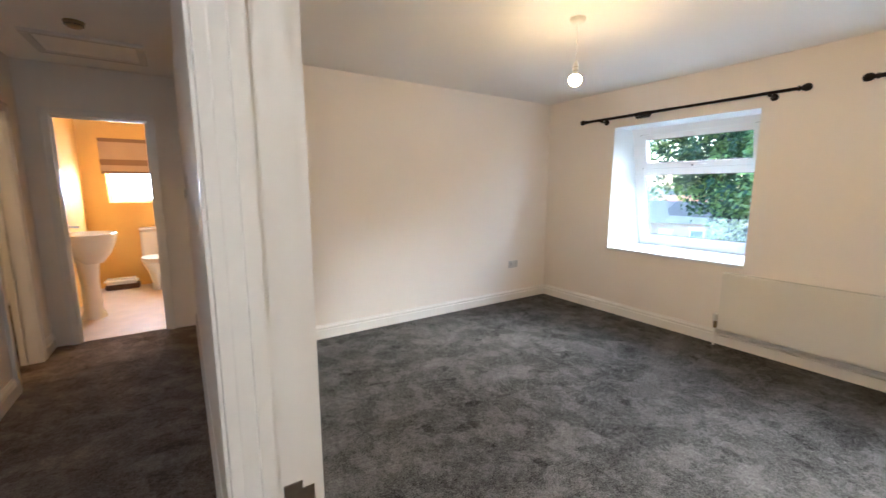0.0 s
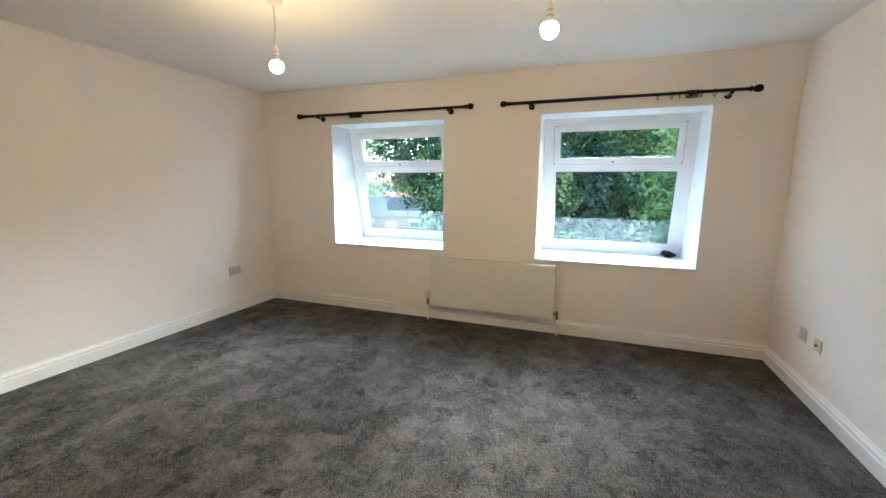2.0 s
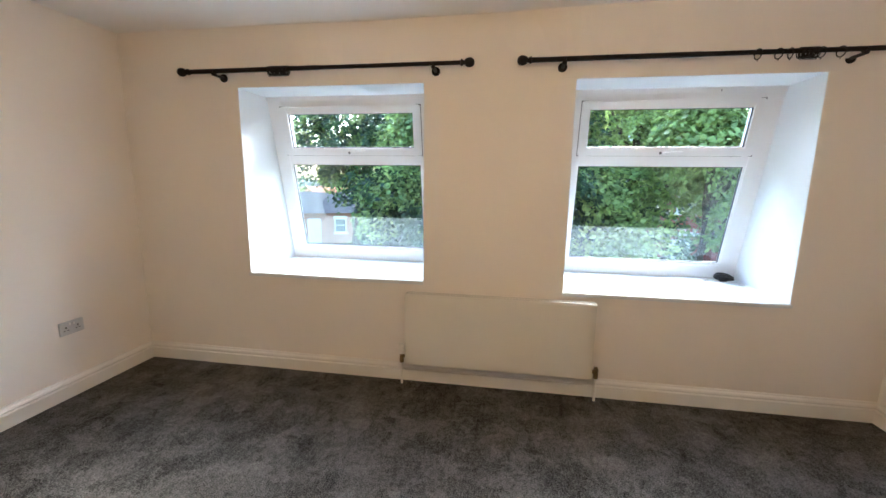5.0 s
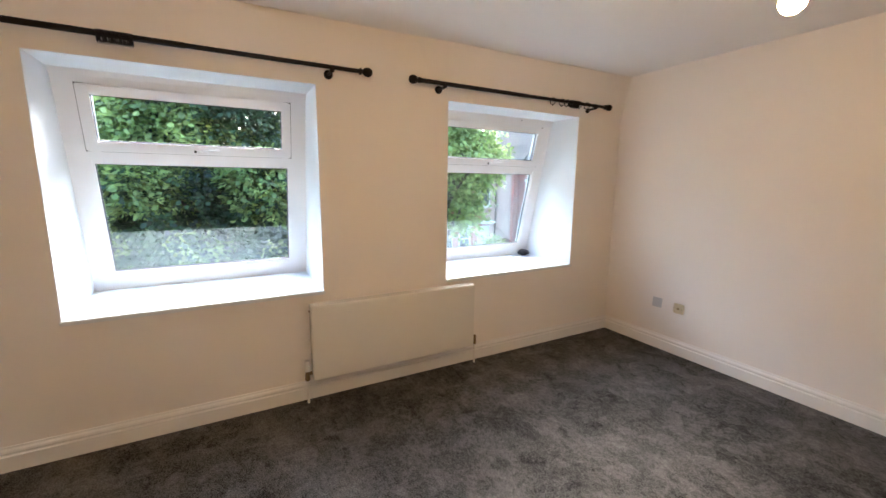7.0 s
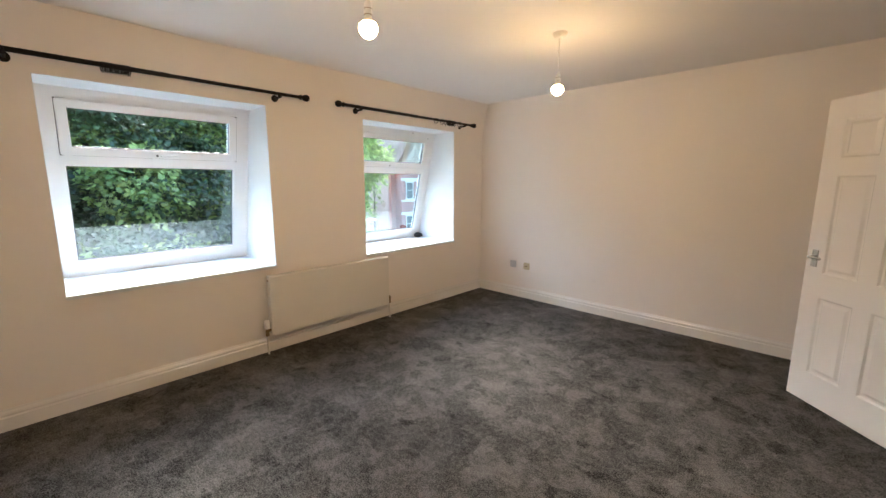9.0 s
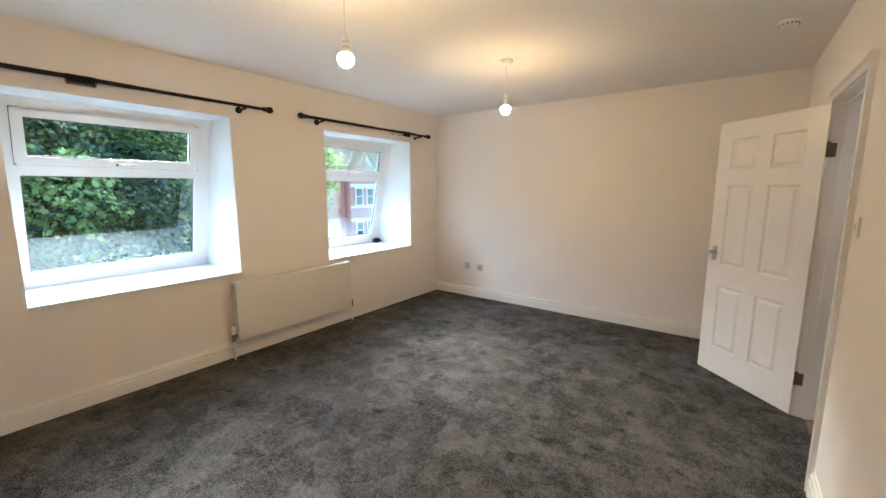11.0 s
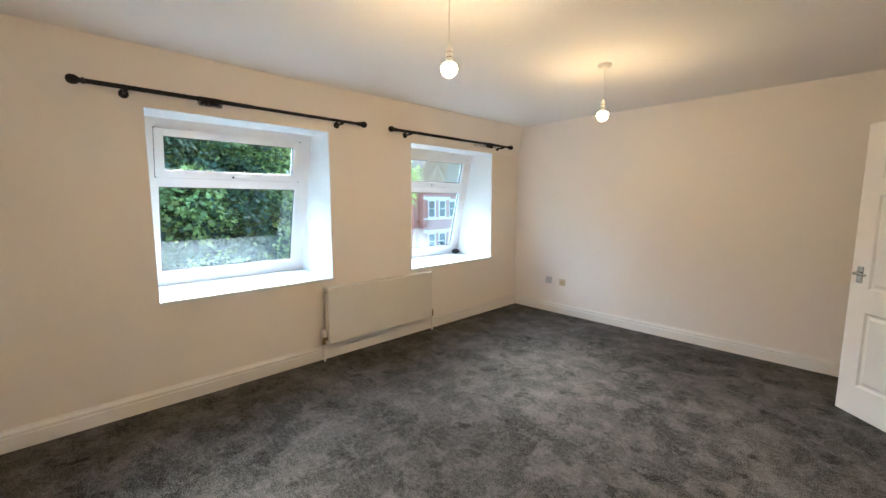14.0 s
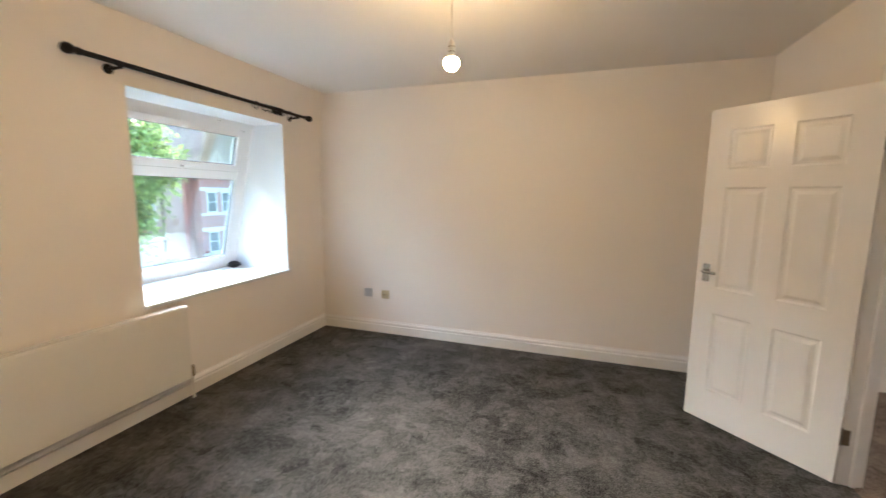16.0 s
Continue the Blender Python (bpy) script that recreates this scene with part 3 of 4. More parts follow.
def panel_door(name, width, height, thick, label, m, handle_z=0.945):
    """Six-panel moulded door, hinged at its origin, running along local x; faces look along y."""
    dr = thing(name, label, "door", m, kind="structure")
    st, mu = 0.115, 0.10
    pw = (width - 2 * st - mu) / 2
    xs = [0, st, st + pw, st + pw + mu, width - st, width]
    zs = [0, 0.20, 0.20 + 0.50, 0.70 + 0.155, 0.855 + 0.61, 1.465 + 0.105, height - 0.125, height]
    bm = B()
    for y, s in ((0, -1), (thick, 1)):
        for i in range(5):
            for j in range(7):
                x0, x1, z0, z1 = xs[i], xs[i + 1], zs[j], zs[j + 1]
                if i in (1, 3) and j in (1, 3, 5):
                    rings = []
                    for inset, out in ((0, 0), (0.010, -0.009), (0.022, -0.009), (0.040, -0.001), (0.043, -0.001)):
                        yy = y + s * out
                        rings.append([bm.verts.new(p) for p in ((x0 + inset, yy, z0 + inset), (x1 - inset, yy, z0 + inset), (x1 - inset, yy, z1 - inset), (x0 + inset, yy, z1 - inset))])
                    for p, q in zip(rings, rings[1:]):
                        for k in range(4):
                            bm.faces.new((p[k], p[(k + 1) % 4], q[(k + 1) % 4], q[k]))
                    bm.faces.new(rings[-1])
                else:
                    bm.faces.new([bm.verts.new(p) for p in ((x0, y, z0), (x1, y, z0), (x1, y, z1), (x0, y, z1))])
    for lo, hi in (((0, 0), (0, height)), ((width, 0), (width, height))):
        bm.faces.new([bm.verts.new(p) for p in ((lo[0], 0, 0), (lo[0], thick, 0), (lo[0], thick, height), (lo[0], 0, height))])
    for z in (0, height):
        bm.faces.new([bm.verts.new(p) for p in ((0, 0, z), (width, 0, z), (width, thick, z), (0, thick, z))])
    bmesh.ops.remove_doubles(bm, verts=bm.verts, dist=1e-5)
    part("door_leaf", bm, DOORW, dr)
    for s, y in ((-1, 0), (1, thick)):
        bm = soft(box(B(), (width - 0.078, min(y, y + s * 0.007), handle_z - 0.055), (width - 0.036, max(y, y + s * 0.007), handle_z + 0.055)), 0.002)
        hd = part("door_handle", bm, CHROME, dr, "satin chrome lever handle on a short plate")
        bm = tube(B(), [(width - 0.056, y + s * 0.006, handle_z + 0.012), (width - 0.056, y + s * 0.045, handle_z + 0.012), (width - 0.062, y + s * 0.052, handle_z + 0.012), (width - 0.135, y + s * 0.05, handle_z + 0.008)], 0.0085, 10)
        part("lever", bm, CHROME, hd, "", True)
    for z in (0.20, height - 0.30):
        bm = box(B(), (-0.0035, 0.004, z), (0.0005, thick - 0.002, z + 0.09))
        rod(bm, (-0.004, -0.004, z), (-0.004, -0.004, z + 0.09), 0.006)
        part("hinge", bm, BRONZE, dr, "tarnished metal butt hinge")
    bm = box(B(), (width - 0.0005, 0.008, handle_z - 0.07), (width + 0.002, thick - 0.008, handle_z + 0.09))
    part("latch_plate", bm, BRASS, dr)
    return dr


panel_door("door_1", 0.752, 1.922, 0.036, "white six-panel door standing wide open into the room",
           pose(0.118, -0.172, 0.012, 0, 0, -45) @ pose(0.004, -0.032, 0))
# hinge flaps let into the lining
bm = B()
for z in (0.212, 1.634):
    box(bm, (0.075, D0 + 0.006, z), (0.112, D0 + 0.0095, z + 0.08))
part("hinge_flap", bm, BRONZE, room_case, "tarnished metal hinge flap")

# ---- pendant lamps ----
def pendant(x, y, drop):
    p = thing("pendant_lamp", "bare lit bulb on a white flex and ceiling rose", "pendant lamp", pose(x, y, H), "pendant lamps of the room")
    part("ceiling_rose", lathe(B(), [(0.012, -0.034), (0.03, -0.032), (0.042, -0.022), (0.048, -0.008), (0.048, 0.0)]), PLASTIC, p, "", True)
    part("flex", tube(B(), [(0, 0, -0.03), (0.001, 0.001, -0.12), (0, 0, -drop + 0.085)], 0.0035), PLASTIC, p)
    holder = part("lampholder", lathe(B(), [(0.0135, -drop + 0.024), (0.0150, -drop + 0.026), (0.0150, -drop + 0.044), (0.0165, -drop + 0.046), (0.0165, -drop + 0.066), (0.0150, -drop + 0.070), (0.0140, -drop + 0.086), (0.010, -drop + 0.098), (0.005, -drop + 0.102)]), PLASTIC, p, "white plastic bayonet lampholder", True)
    for z in (0.045, 0.068):
        part("seam", rod(B(), (0, 0, -drop + z - 0.001), (0, 0, -drop + z + 0.001), 0.0172, seg=24), BRASS, holder)
    part("bulb", lathe(B(), [(0.003, -0.046), (0.016, -0.043), (0.029, -0.033), (0.0375, -0.017), (0.0388, -0.006), (0.0370, 0.003), (0.0325, 0.0120)], 24, pose(0, 0, -drop)), BULBM, p, "round lit warm bulb", True)
    part("bulb_neck", lathe(B(), [(0.0324, 0.0122), (0.0275, 0.0180), (0.0205, 0.0235), (0.0150, 0.027)], 24, pose(0, 0, -drop)), BULBN, p, "dim orange glass neck", True)
    return p


pendant(2.029, 0.178, 0.352)
pendant(2.088, 1.711, 0.350)

# ---- radiator ----
rad = thing("radiator", "cream-white panel radiator under the windows", "radiator", pose(XE, 0.845, 0))
hw, z0, z1 = 0.617, 0.165, 0.668
bm = soft(box(B(), (-0.106, -hw, z0), (-0.094, hw, z1 - 0.006)), 0.0045)
part("front_panel", bm, RADW, rad)
bm = soft(box(B(), (-0.05, -hw + 0.01, z0 + 0.01), (-0.036, hw - 0.01, z1 - 0.01)), 0.005)
part("back_panel", bm, RADW, rad)
bm = B()
for k in range(50):
    y = -hw + 0.03 + k * (2 * hw - 0.06) / 49
    box(bm, (-0.09, y - 0.002, z0 + 0.03), (-0.052, y + 0.002, z1 - 0.025))
part("convector_fins", bm, RADW, rad)
bm = B()
box(bm, (-0.100, -hw + 0.012, z1 - 0.006), (-0.090, hw - 0.012, z1))
box(bm, (-0.050, -hw + 0.012, z1 - 0.006), (-0.036, hw - 0.012, z1))
for k in range(62):
    y = -hw + 0.014 + k * (2 * hw - 0.034) / 61
    box(bm, (-0.090, y, z1 - 0.005), (-0.050, y + 0.0075, z1 - 0.0005))
part("top_grille", bm, RADW, rad, "slotted top grille")
for s in (-1, 1):
    bm = soft(box(B(), (-0.104, s * hw - s * 0.012 if s > 0 else s * hw - 0.004, z0 + 0.004), (-0.034, s * hw + 0.004 if s > 0 else s * hw + 0.012, z1 + 0.001)), 0.005)
    part("side_panel", bm, RADW, rad)
    bm = box(B(), (-0.036, s * 0.42 - 0.015, z0 + 0.05), (0.0, s * 0.42 + 0.015, z1 - 0.05))
    part("bracket", bm, RADW, rad)
    y = s * (hw + 0.035)
    vz = 0.0 if s > 0 else -0.025
    bm = tube(B(), [(-0.065, y, 0.0), (-0.065, y, 0.17)], 0.0085)
    part("pipe", bm, PLASTIC, rad, "white painted pipe", True)
    bm = rod(B(), (-0.065, s * hw - s * 0.012, 0.205), (-0.065, y, 0.205), 0.011)
    rod(bm, (-0.065, y, 0.160), (-0.065, y, 0.184), 0.0155, seg=6)
    rod(bm, (-0.065, y - s * 0.012, 0.205), (-0.065, s * hw + s * 0.006, 0.205), 0.013, seg=6)
    rod(bm, (-0.065, y, 0.183), (-0.065, y, 0.224), 0.0145)
    part("valve", bm, BRASS, rad, "dull brass valve body", True)
    if s > 0:
        part("thermostat_head", lathe(B(), [(0.014, 0.0), (0.022, 0.004), (0.023, 0.03), (0.021, 0.062), (0.016, 0.074)], 20, pose(-0.065, y, 0.222)), PLASTIC, rad, "white plastic thermostat head", True)
    else:
        part("valve_cap", lathe(B(), [(0.010, 0.0), (0.012, 0.003), (0.011, 0.012), (0.008, 0.016)], 16, pose(-0.065, y, 0.222)), BRASS, rad, "", True)
part("air_vent", rod(B(), (-0.07, hw + 0.002, z1 - 0.04), (-0.07, hw + 0.012, z1 - 0.04), 0.007), BRASS, rad)


# ---- curtain poles ----
def curtain_pole(y0, y1, brackets, rings, bunch):
    cp = thing("curtain_pole", "black metal curtain pole with ball finials and rings", "curtain pole", pose(3.838, 0, 2.119), "curtain poles over the windows")
    mid = (y0 + y1) / 2
    part("pole", rod(B(), (0, y0 + 0.03, 0), (0, mid, 0), 0.0125, seg=18), BLACK, cp, "", True)
    part("pole", rod(B(), (0, mid - 0.01, 0), (0, y1 - 0.03, 0), 0.0145, seg=18), BLACK, cp, "", True)
    for y, s in ((y0, -1), (y1, 1)):
        q = pose(0, y - s * 0.062, 0, -90 * s)
        part("finial", lathe(B(), [(0.013, 0.0), (0.02, 0.003), (0.02, 0.012), (0.012, 0.018), (0.012, 0.024), (0.020, 0.030), (0.026, 0.042), (0.028, 0.055), (0.026, 0.068), (0.018, 0.079), (0.006, 0.084)], 20, q), BLACK, cp, "", True)
    for y in brackets:
        bm = rod(B(), (XE - 3.838 - 0.001, y, -0.022), (XE - 3.838 - 0.011, y, -0.022), 0.027, seg=20)
        rod(bm, (XE - 3.838 - 0.011, y, -0.022), (0.004, y, -0.022), 0.009)
        tube(bm, [(0.022 * math.cos(t), y, 0.0185 * math.sin(t)) for t in [math.pi * (0.95 + 1.1 * k / 10) for k in range(11)]], 0.006)
        rod(bm, (0, y - 0.012, -0.017), (0, y + 0.012, -0.017), 0.011)
        part("bracket", bm, BLACK, cp, "", True)

    def ring(y, lean_deg):
        bm = B()
        n, rr = 22, 0.026
        pts = [(rr * math.cos(2 * math.pi * k / n), 0, rr * math.sin(2 * math.pi * k / n)) for k in range(n + 1)]
        tube(bm, pts, 0.003, 6)
        tube(bm, [(0.0035 * math.cos(2 * math.pi * k / 10), 0, -rr - 0.0055 + 0.0035 * math.sin(2 * math.pi * k / 10)) for k in range(11)], 0.0012, 5)
        bm.transform(pose(0, y, -0.0105, 0, 0, lean_deg))
        part("ring", bm, BLACK, cp, "", True)

    for y in rings:
        ring(y, random.uniform(-14, 14))
    for k in range(bunch[1]):
        ring(bunch[0] + (k - bunch[1] / 2) * 0.0078, random.uniform(-5, 5))
    return cp


curtain_pole(1.052, 3.005, (2.76, 1.28), (), (2.30, 18))
curtain_pole(-1.165, 0.757, (0.51, -0.99), (-0.49, -0.59, -0.645, -0.79, -0.88), (-0.725, 11))

# ---- sockets, switch, alarm ----
def face_plate(name, w, h, mt, label, category, m, bits):
    """Wall plate facing local -y, with its fittings."""
    ob = thing(name, label, category, m)
    part("plate", soft(box(B(), (-w / 2, -0.009, -h / 2), (w / 2, 0.0, h / 2)), 0.003), mt, ob)
    for nm, lo, hi, mm in bits:
        part(nm, soft(box(B(), (lo[0], -0.013, lo[1]), (hi[0], -0.008, hi[1])), 0.0012, 1), mm, ob)
    return ob


sock_bits = []
for s in (-1, 1):
    cx = s * 0.036
    sock_bits += [("socket_slot", (cx - 0.003, 0.0), (cx + 0.003, 0.010), DARK), ("socket_slot", (cx - 0.014, -0.016), (cx - 0.007, -0.011), DARK),
                  ("socket_slot", (cx + 0.007, -0.016), (cx + 0.014, -0.011), DARK), ("rocker", (s * 0.012 - 0.005, 0.016), (s * 0.012 + 0.005, 0.032), PLASTIC)]
face_plate("wall_socket", 0.148, 0.088, STEELPL, "grey double power socket low on the wall", "power socket", pose(3.37, YN, 0.455, 0, 0, 0), sock_bits)
face_plate("wall_socket", 0.086, 0.086, STEELPL, "grey single wall outlet above the skirting", "wall outlet", pose(3.396, YS + 0.006, 0.412, 0, 0, 179.3),
           [("outlet_face", (-0.02, -0.02), (0.02, 0.02), STEELPL)])
tv = face_plate("aerial_socket", 0.086, 0.086, CREAMPL, "cream plastic aerial socket above the skirting", "aerial socket", pose(3.2, YS + 0.008, 0.405, 0, 0, 179.3),
                [("screw", (-0.032, -0.003), (-0.026, 0.003), BRASS), ("screw", (0.026, -0.003), (0.032, 0.003), BRASS)])
part("coax_jack", rod(rod(B(), (0, -0.008, 0), (0, -0.02, 0), 0.0085), (0, -0.02, 0), (0, -0.021, 0), 0.004), BRASS, tv, "dark round aerial jack", True)
face_plate("light_switch", 0.086, 0.086, PLASTIC, "white plastic light switch beside the doorway", "light switch", pose(XW, 0.735, 1.295, 0, 0, 90),
           [("rocker", (-0.006, -0.014), (0.006, 0.014), PLASTIC)])


def smoke_alarm(x, y, mt, label):
    sa = thing("smoke_alarm", label, "smoke alarm", pose(x, y, H))
    part("base", lathe(B(), [(0.052, -0.012), (0.054, -0.008), (0.054, 0.0)]), mt, sa, "", True)
    part("cover", lathe(B(), [(0.012, -0.038), (0.034, -0.036), (0.044, -0.028), (0.047, -0.018), (0.049, -0.012)]), mt, sa, "", True)
    bm = B()
    for k in range(14):
        a = 2 * math.pi * k / 14
        box(bm, (0.0465, -0.005, -0.026), (0.049, 0.005, -0.020), Matrix.Rotation(a, 4, "Z"))
    part("vents", bm, DARK, sa)
    return sa


smoke_alarm(0.36, -0.14, PLASTIC, "round white smoke alarm on the ceiling")
smoke_alarm(-0.50, 3.47, BRASS, "round dark-looking alarm on the hall ceiling")

# ---- cable on the sill ----
cab = thing("cable_coil", "coil of black cable with loose white wire on the sill", "cable", pose(4.44, -0.77, 0.714) @ Matrix.Scale(1.08, 4))
bm = B()
pts = []
for k in range(150):
    t = k / 149 * 2 * math.pi * 6
    r = 0.040 + 0.008 * math.sin(t * 0.37) + 0.004 * math.sin(t * 2.1)
    pts.append((r * 0.75 * math.cos(t), r * 1.25 * math.sin(t), 0.008 + 0.026 * k / 149 + 0.004 * math.sin(t * 1.7)))
tube(bm, pts, 0.0055, 7)
bm.transform(pose(0, 0, 0.016, 12, 24, 0))
part("black_cable", bm, RUBBER, cab, "", True)
part("plug_body", soft(box(B(), (-0.02, -0.028, 0.006), (0.018, 0.03, 0.045)), 0.008), RUBBER, cab)
bm = tube(B(), [(-0.02 + 0.06 * math.sin(t * 1.3), 0.02 + 0.12 * math.cos(t), 0.004 + 0.003 * math.sin(3 * t)) for t in [k * 0.22 for k in range(26)]], 0.0032, 6)
tube(bm, [(0.03, -0.06, 0.02), (0.05, -0.10, 0.05), (0.07, -0.135, 0.085), (0.075, -0.15, 0.09)], 0.003, 6)
part("white_wire", bm, WHITEWIRE, cab, "thin white wire", True)
tagged(solid("screw_hook", tube(B(), [(4.25, -0.52, 2.033), (4.25, -0.52, 2.012), (4.247, -0.52, 2.006)], 0.0022, 6), DARK, "small dark hook in the window head", "hook", ""), kind="")

# ---- hall ----
hat = thing("loft_hatch", "painted loft hatch with a trim in the hall ceiling", "loft hatch", pose(-0.50, 4.02, H))
part("hatch_panel", soft(box(B(), (-0.28, -0.21, -0.012), (0.28, 0.21, 0.0)), 0.003), CEIL, hat)
for lo, hi in (((-0.33, -0.26), (0.33, -0.21)), ((-0.33, 0.21), (0.33, 0.26)), ((-0.33, -0.21), (-0.28, 0.21)), ((0.28, -0.21), (0.33, 0.21))):
    part("hatch_trim", soft(box(B(), (lo[0], lo[1], -0.022), (hi[0], hi[1], 0.0)), 0.004), GLOSS, hat)
face_plate("hall_switch", 0.086, 0.086, STEELPL, "grey light switch beside the bathroom door", "light switch", pose(XH, 4.45, 1.34, 0, 0, -90),
           [("rocker", (-0.006, -0.014), (0.006, 0.014), PLASTIC)])
# added fill lamp, out of view, to brighten the hall and door jamb
hl = thing("hall_fill_lamp", "unseen round lamp added to brighten the hall", "ceiling lamp", pose(-0.55, -0.75, H))
part("lamp_base", rod(B(), (0, 0, -0.03), (0, 0, 0), 0.11, seg=28), PLASTIC, hl, "", True)
part("lamp_glass", ball(B(), (0, 0, -0.05), 0.10, 24, (1, 1, 0.55)), HFILLM, hl, "", True)
cabn = thing("cupboard", "white low cupboard with a knob on a dark base", "cupboard", pose(-1.55, 4.75, 0))
part("plinth", soft(box(B(), (-0.3, -0.3, 0), (0.3, 0.3, 0.46)), 0.004), BROWN, cabn, "dark brown wooden base")
part("body", soft(box(B(), (-0.32, -0.32, 0.46), (0.32, 0.34, 1.22)), 0.03, 3), GLOSS, cabn)
part("knob", ball(B(), (0.335, 0.0, 0.93), 0.018), BRONZE, cabn, "dark round knob", True)
# added glowing ball, out of view, that lights the side room
sl = thing("side_room_fill_lamp", "unseen lamp added to light the side room", "ceiling lamp", pose(-2.2, 3.4, H))
part("lamp_glass", ball(B(), (0, 0, -0.05), 0.10, 24, (1, 1, 0.5)), LAMPM, sl, "", True)

# ---- bathroom ----
bl = thing("bathroom_lamp", "lit round ceiling lamp in the bathroom", "ceiling lamp", pose(-0.1, 5.9, H))
part("lamp_base", rod(B(), (0, 0, -0.03), (0, 0, 0), 0.13, seg=28), PLASTIC, bl, "", True)
part("lamp_glass", ball(B(), (0, 0, -0.04), 0.12, 24, (1, 1, 0.5)), LAMPM, bl, "", True)

bs = thing("basin", "white ceramic pedestal basin with chrome taps", "basin", pose(BW, 5.55, 0))
bm = B()
sec = [(0.40, 0.60), (0.72, 0.70), (0.92, 0.82), (1.0, 0.90), (1.0, 0.915), (0.93, 0.92), (0.86, 0.90), (0.70, 0.83), (0.30, 0.78)]
rings = []
for s, z in sec:
    ring = []
    for k in range(28):
        t = 2 * math.pi * k / 28
        ring.append(bm.verts.new((max(0.002, 0.24 + 0.24 * s * math.cos(t)), 0.28 * s * math.sin(t), z)))
    rings.append(ring)
for p, q in zip(rings, rings[1:]):
    for k in range(28):
        bm.faces.new((p[k], p[(k + 1) % 28], q[(k + 1) % 28], q[k]))
bm.faces.new(rings[0][::-1])
bm.faces.new(rings[-1])
part("bowl", bm, CERAMIC, bs, "", True)
part("pedestal", lathe(B(), [(0.115, 0.0), (0.11, 0.02), (0.085, 0.08), (0.08, 0.4), (0.10, 0.60), (0.13, 0.68)], 24, pose(0.2, 0, 0.003)), CERAMIC, bs, "", True)
bm = rod(B(), (0.07, 0.0, 0.90), (0.07, 0.0, 0.99), 0.02)
tube(bm, [(0.07, 0, 0.98), (0.11, 0, 0.995), (0.17, 0, 0.985)], 0.012)
rod(bm, (0.07, -0.06, 1.0), (0.07, 0.06, 1.0), 0.009)
part("tap", bm, CHROME, bs, "chrome basin tap", True)

wc = thing("toilet", "white ceramic close-coupled toilet with closed seat", "toilet", pose(-0.36, BN, 0.003))
part("cistern", soft(box(B(), (-0.19, -0.19, 0.42), (0.19, -0.005, 0.80)), 0.02, 3), CERAMIC, wc)
part("cistern_lid", soft(box(B(), (-0.2, -0.2, 0.80), (0.2, -0.003, 0.835)), 0.012, 3), CERAMIC, wc)
bm = B()
rings = []
for z, lx, ly, cy in ((0.0, 0.11, 0.20, -0.34), (0.1, 0.10, 0.19, -0.34), (0.25, 0.13, 0.23, -0.36), (0.36, 0.18, 0.27, -0.40), (0.40, 0.185, 0.275, -0.40)):
    rings.append([bm.verts.new((lx * math.cos(2 * math.pi * k / 24), cy + ly * math.sin(2 * math.pi * k / 24), z)) for k in range(24)])
for p, q in zip(rings, rings[1:]):
    for k in range(24):
        bm.faces.new((p[k], p[(k + 1) % 24], q[(k + 1) % 24], q[k]))
bm.faces.new(rings[0][::-1])
bm.faces.new(rings[-1])
part("bowl", bm, CERAMIC, wc, "", True)
bm = B()
for z in (0.402, 0.432):
    rings = [[bm.verts.new((0.19 * math.cos(2 * math.pi * k / 24), -0.40 + 0.28 * math.sin(2 * math.pi * k / 24), zz)) for k in range(24)] for zz in (z, z + 0.024)]
    for k in range(24):
        bm.faces.new((rings[0][k], rings[0][(k + 1) % 24], rings[1][(k + 1) % 24], rings[1][k]))
    bm.faces.new(rings[0][::-1])
    bm.faces.new(rings[1])
part("seat", soft(bm, 0.006), PLASTIC, wc, "white plastic seat and lid")
part("flush_lever", rod(B(), (0.12, -0.20, 0.74), (0.05, -0.21, 0.735), 0.008), CHROME, wc)

bw = thing("window_3", "small frosted bathroom window with a self-lit pane", "window", pose(-0.58, BN, 1.19), kind="structure")
bm = B()
for q in (((-0.28, 0.08, 0), (-0.235, 0.14, 0.81)), ((0.235, 0.08, 0), (0.28, 0.14, 0.81)), ((-0.235, 0.08, 0), (0.235, 0.14, 0.045)), ((-0.235, 0.08, 0.765), (0.235, 0.14, 0.81))):
    box(bm, *q)
part("window_frame", soft(bm, 0.004), UPVC, bw)
# the pane's own emission stands in for daylight behind it
part("pane", box(B(), (-0.235, 0.10, 0.045), (0.235, 0.106, 0.765)), FROST, bw, "frosted pane that glows in place of daylight")
bd = thing("roman_blind", "half-raised striped brown roman blind", "blind", pose(-0.59, BN - 0.03, 2.06))
for k, (za, zb, mt) in enumerate(((0, -0.05, BLIND2), (-0.05, -0.13, BLIND), (-0.13, -0.21, BLIND), (-0.21, -0.28, BLIND), (-0.28, -0.36, BLIND2), (-0.36, -0.44, BLIND), (-0.44, -0.475, BLIND2))):
    bm = soft(box(B(), (-0.31, -0.02 - 0.006 * (k % 2), zb), (0.31, 0.018, za)), 0.006)
    part("fold", bm, mt, bd)
bx = thing("floor_box", "low dark wooden box with a folded pale towel on the floor", "box", pose(-0.80, 6.98, 0.003))
part("box_body", soft(box(B(), (-0.19, -0.08, 0), (0.19, 0.08, 0.07)), 0.008), BROWN, bx)
part("towel", soft(box(B(), (-0.2, -0.085, 0.07), (0.18, 0.085, 0.15)), 0.03, 3), CERAMIC, bx, "folded pale towel")

# ---- outside ----
GZ = -3.65
bm = B()
bm.faces.new([bm.verts.new(p) for p in ((-900, -900, GZ), (900, -900, GZ), (900, 900, GZ), (-900, 900, GZ))])
solid("ground", bm, GRASS, "grassy ground round the building", "ground")
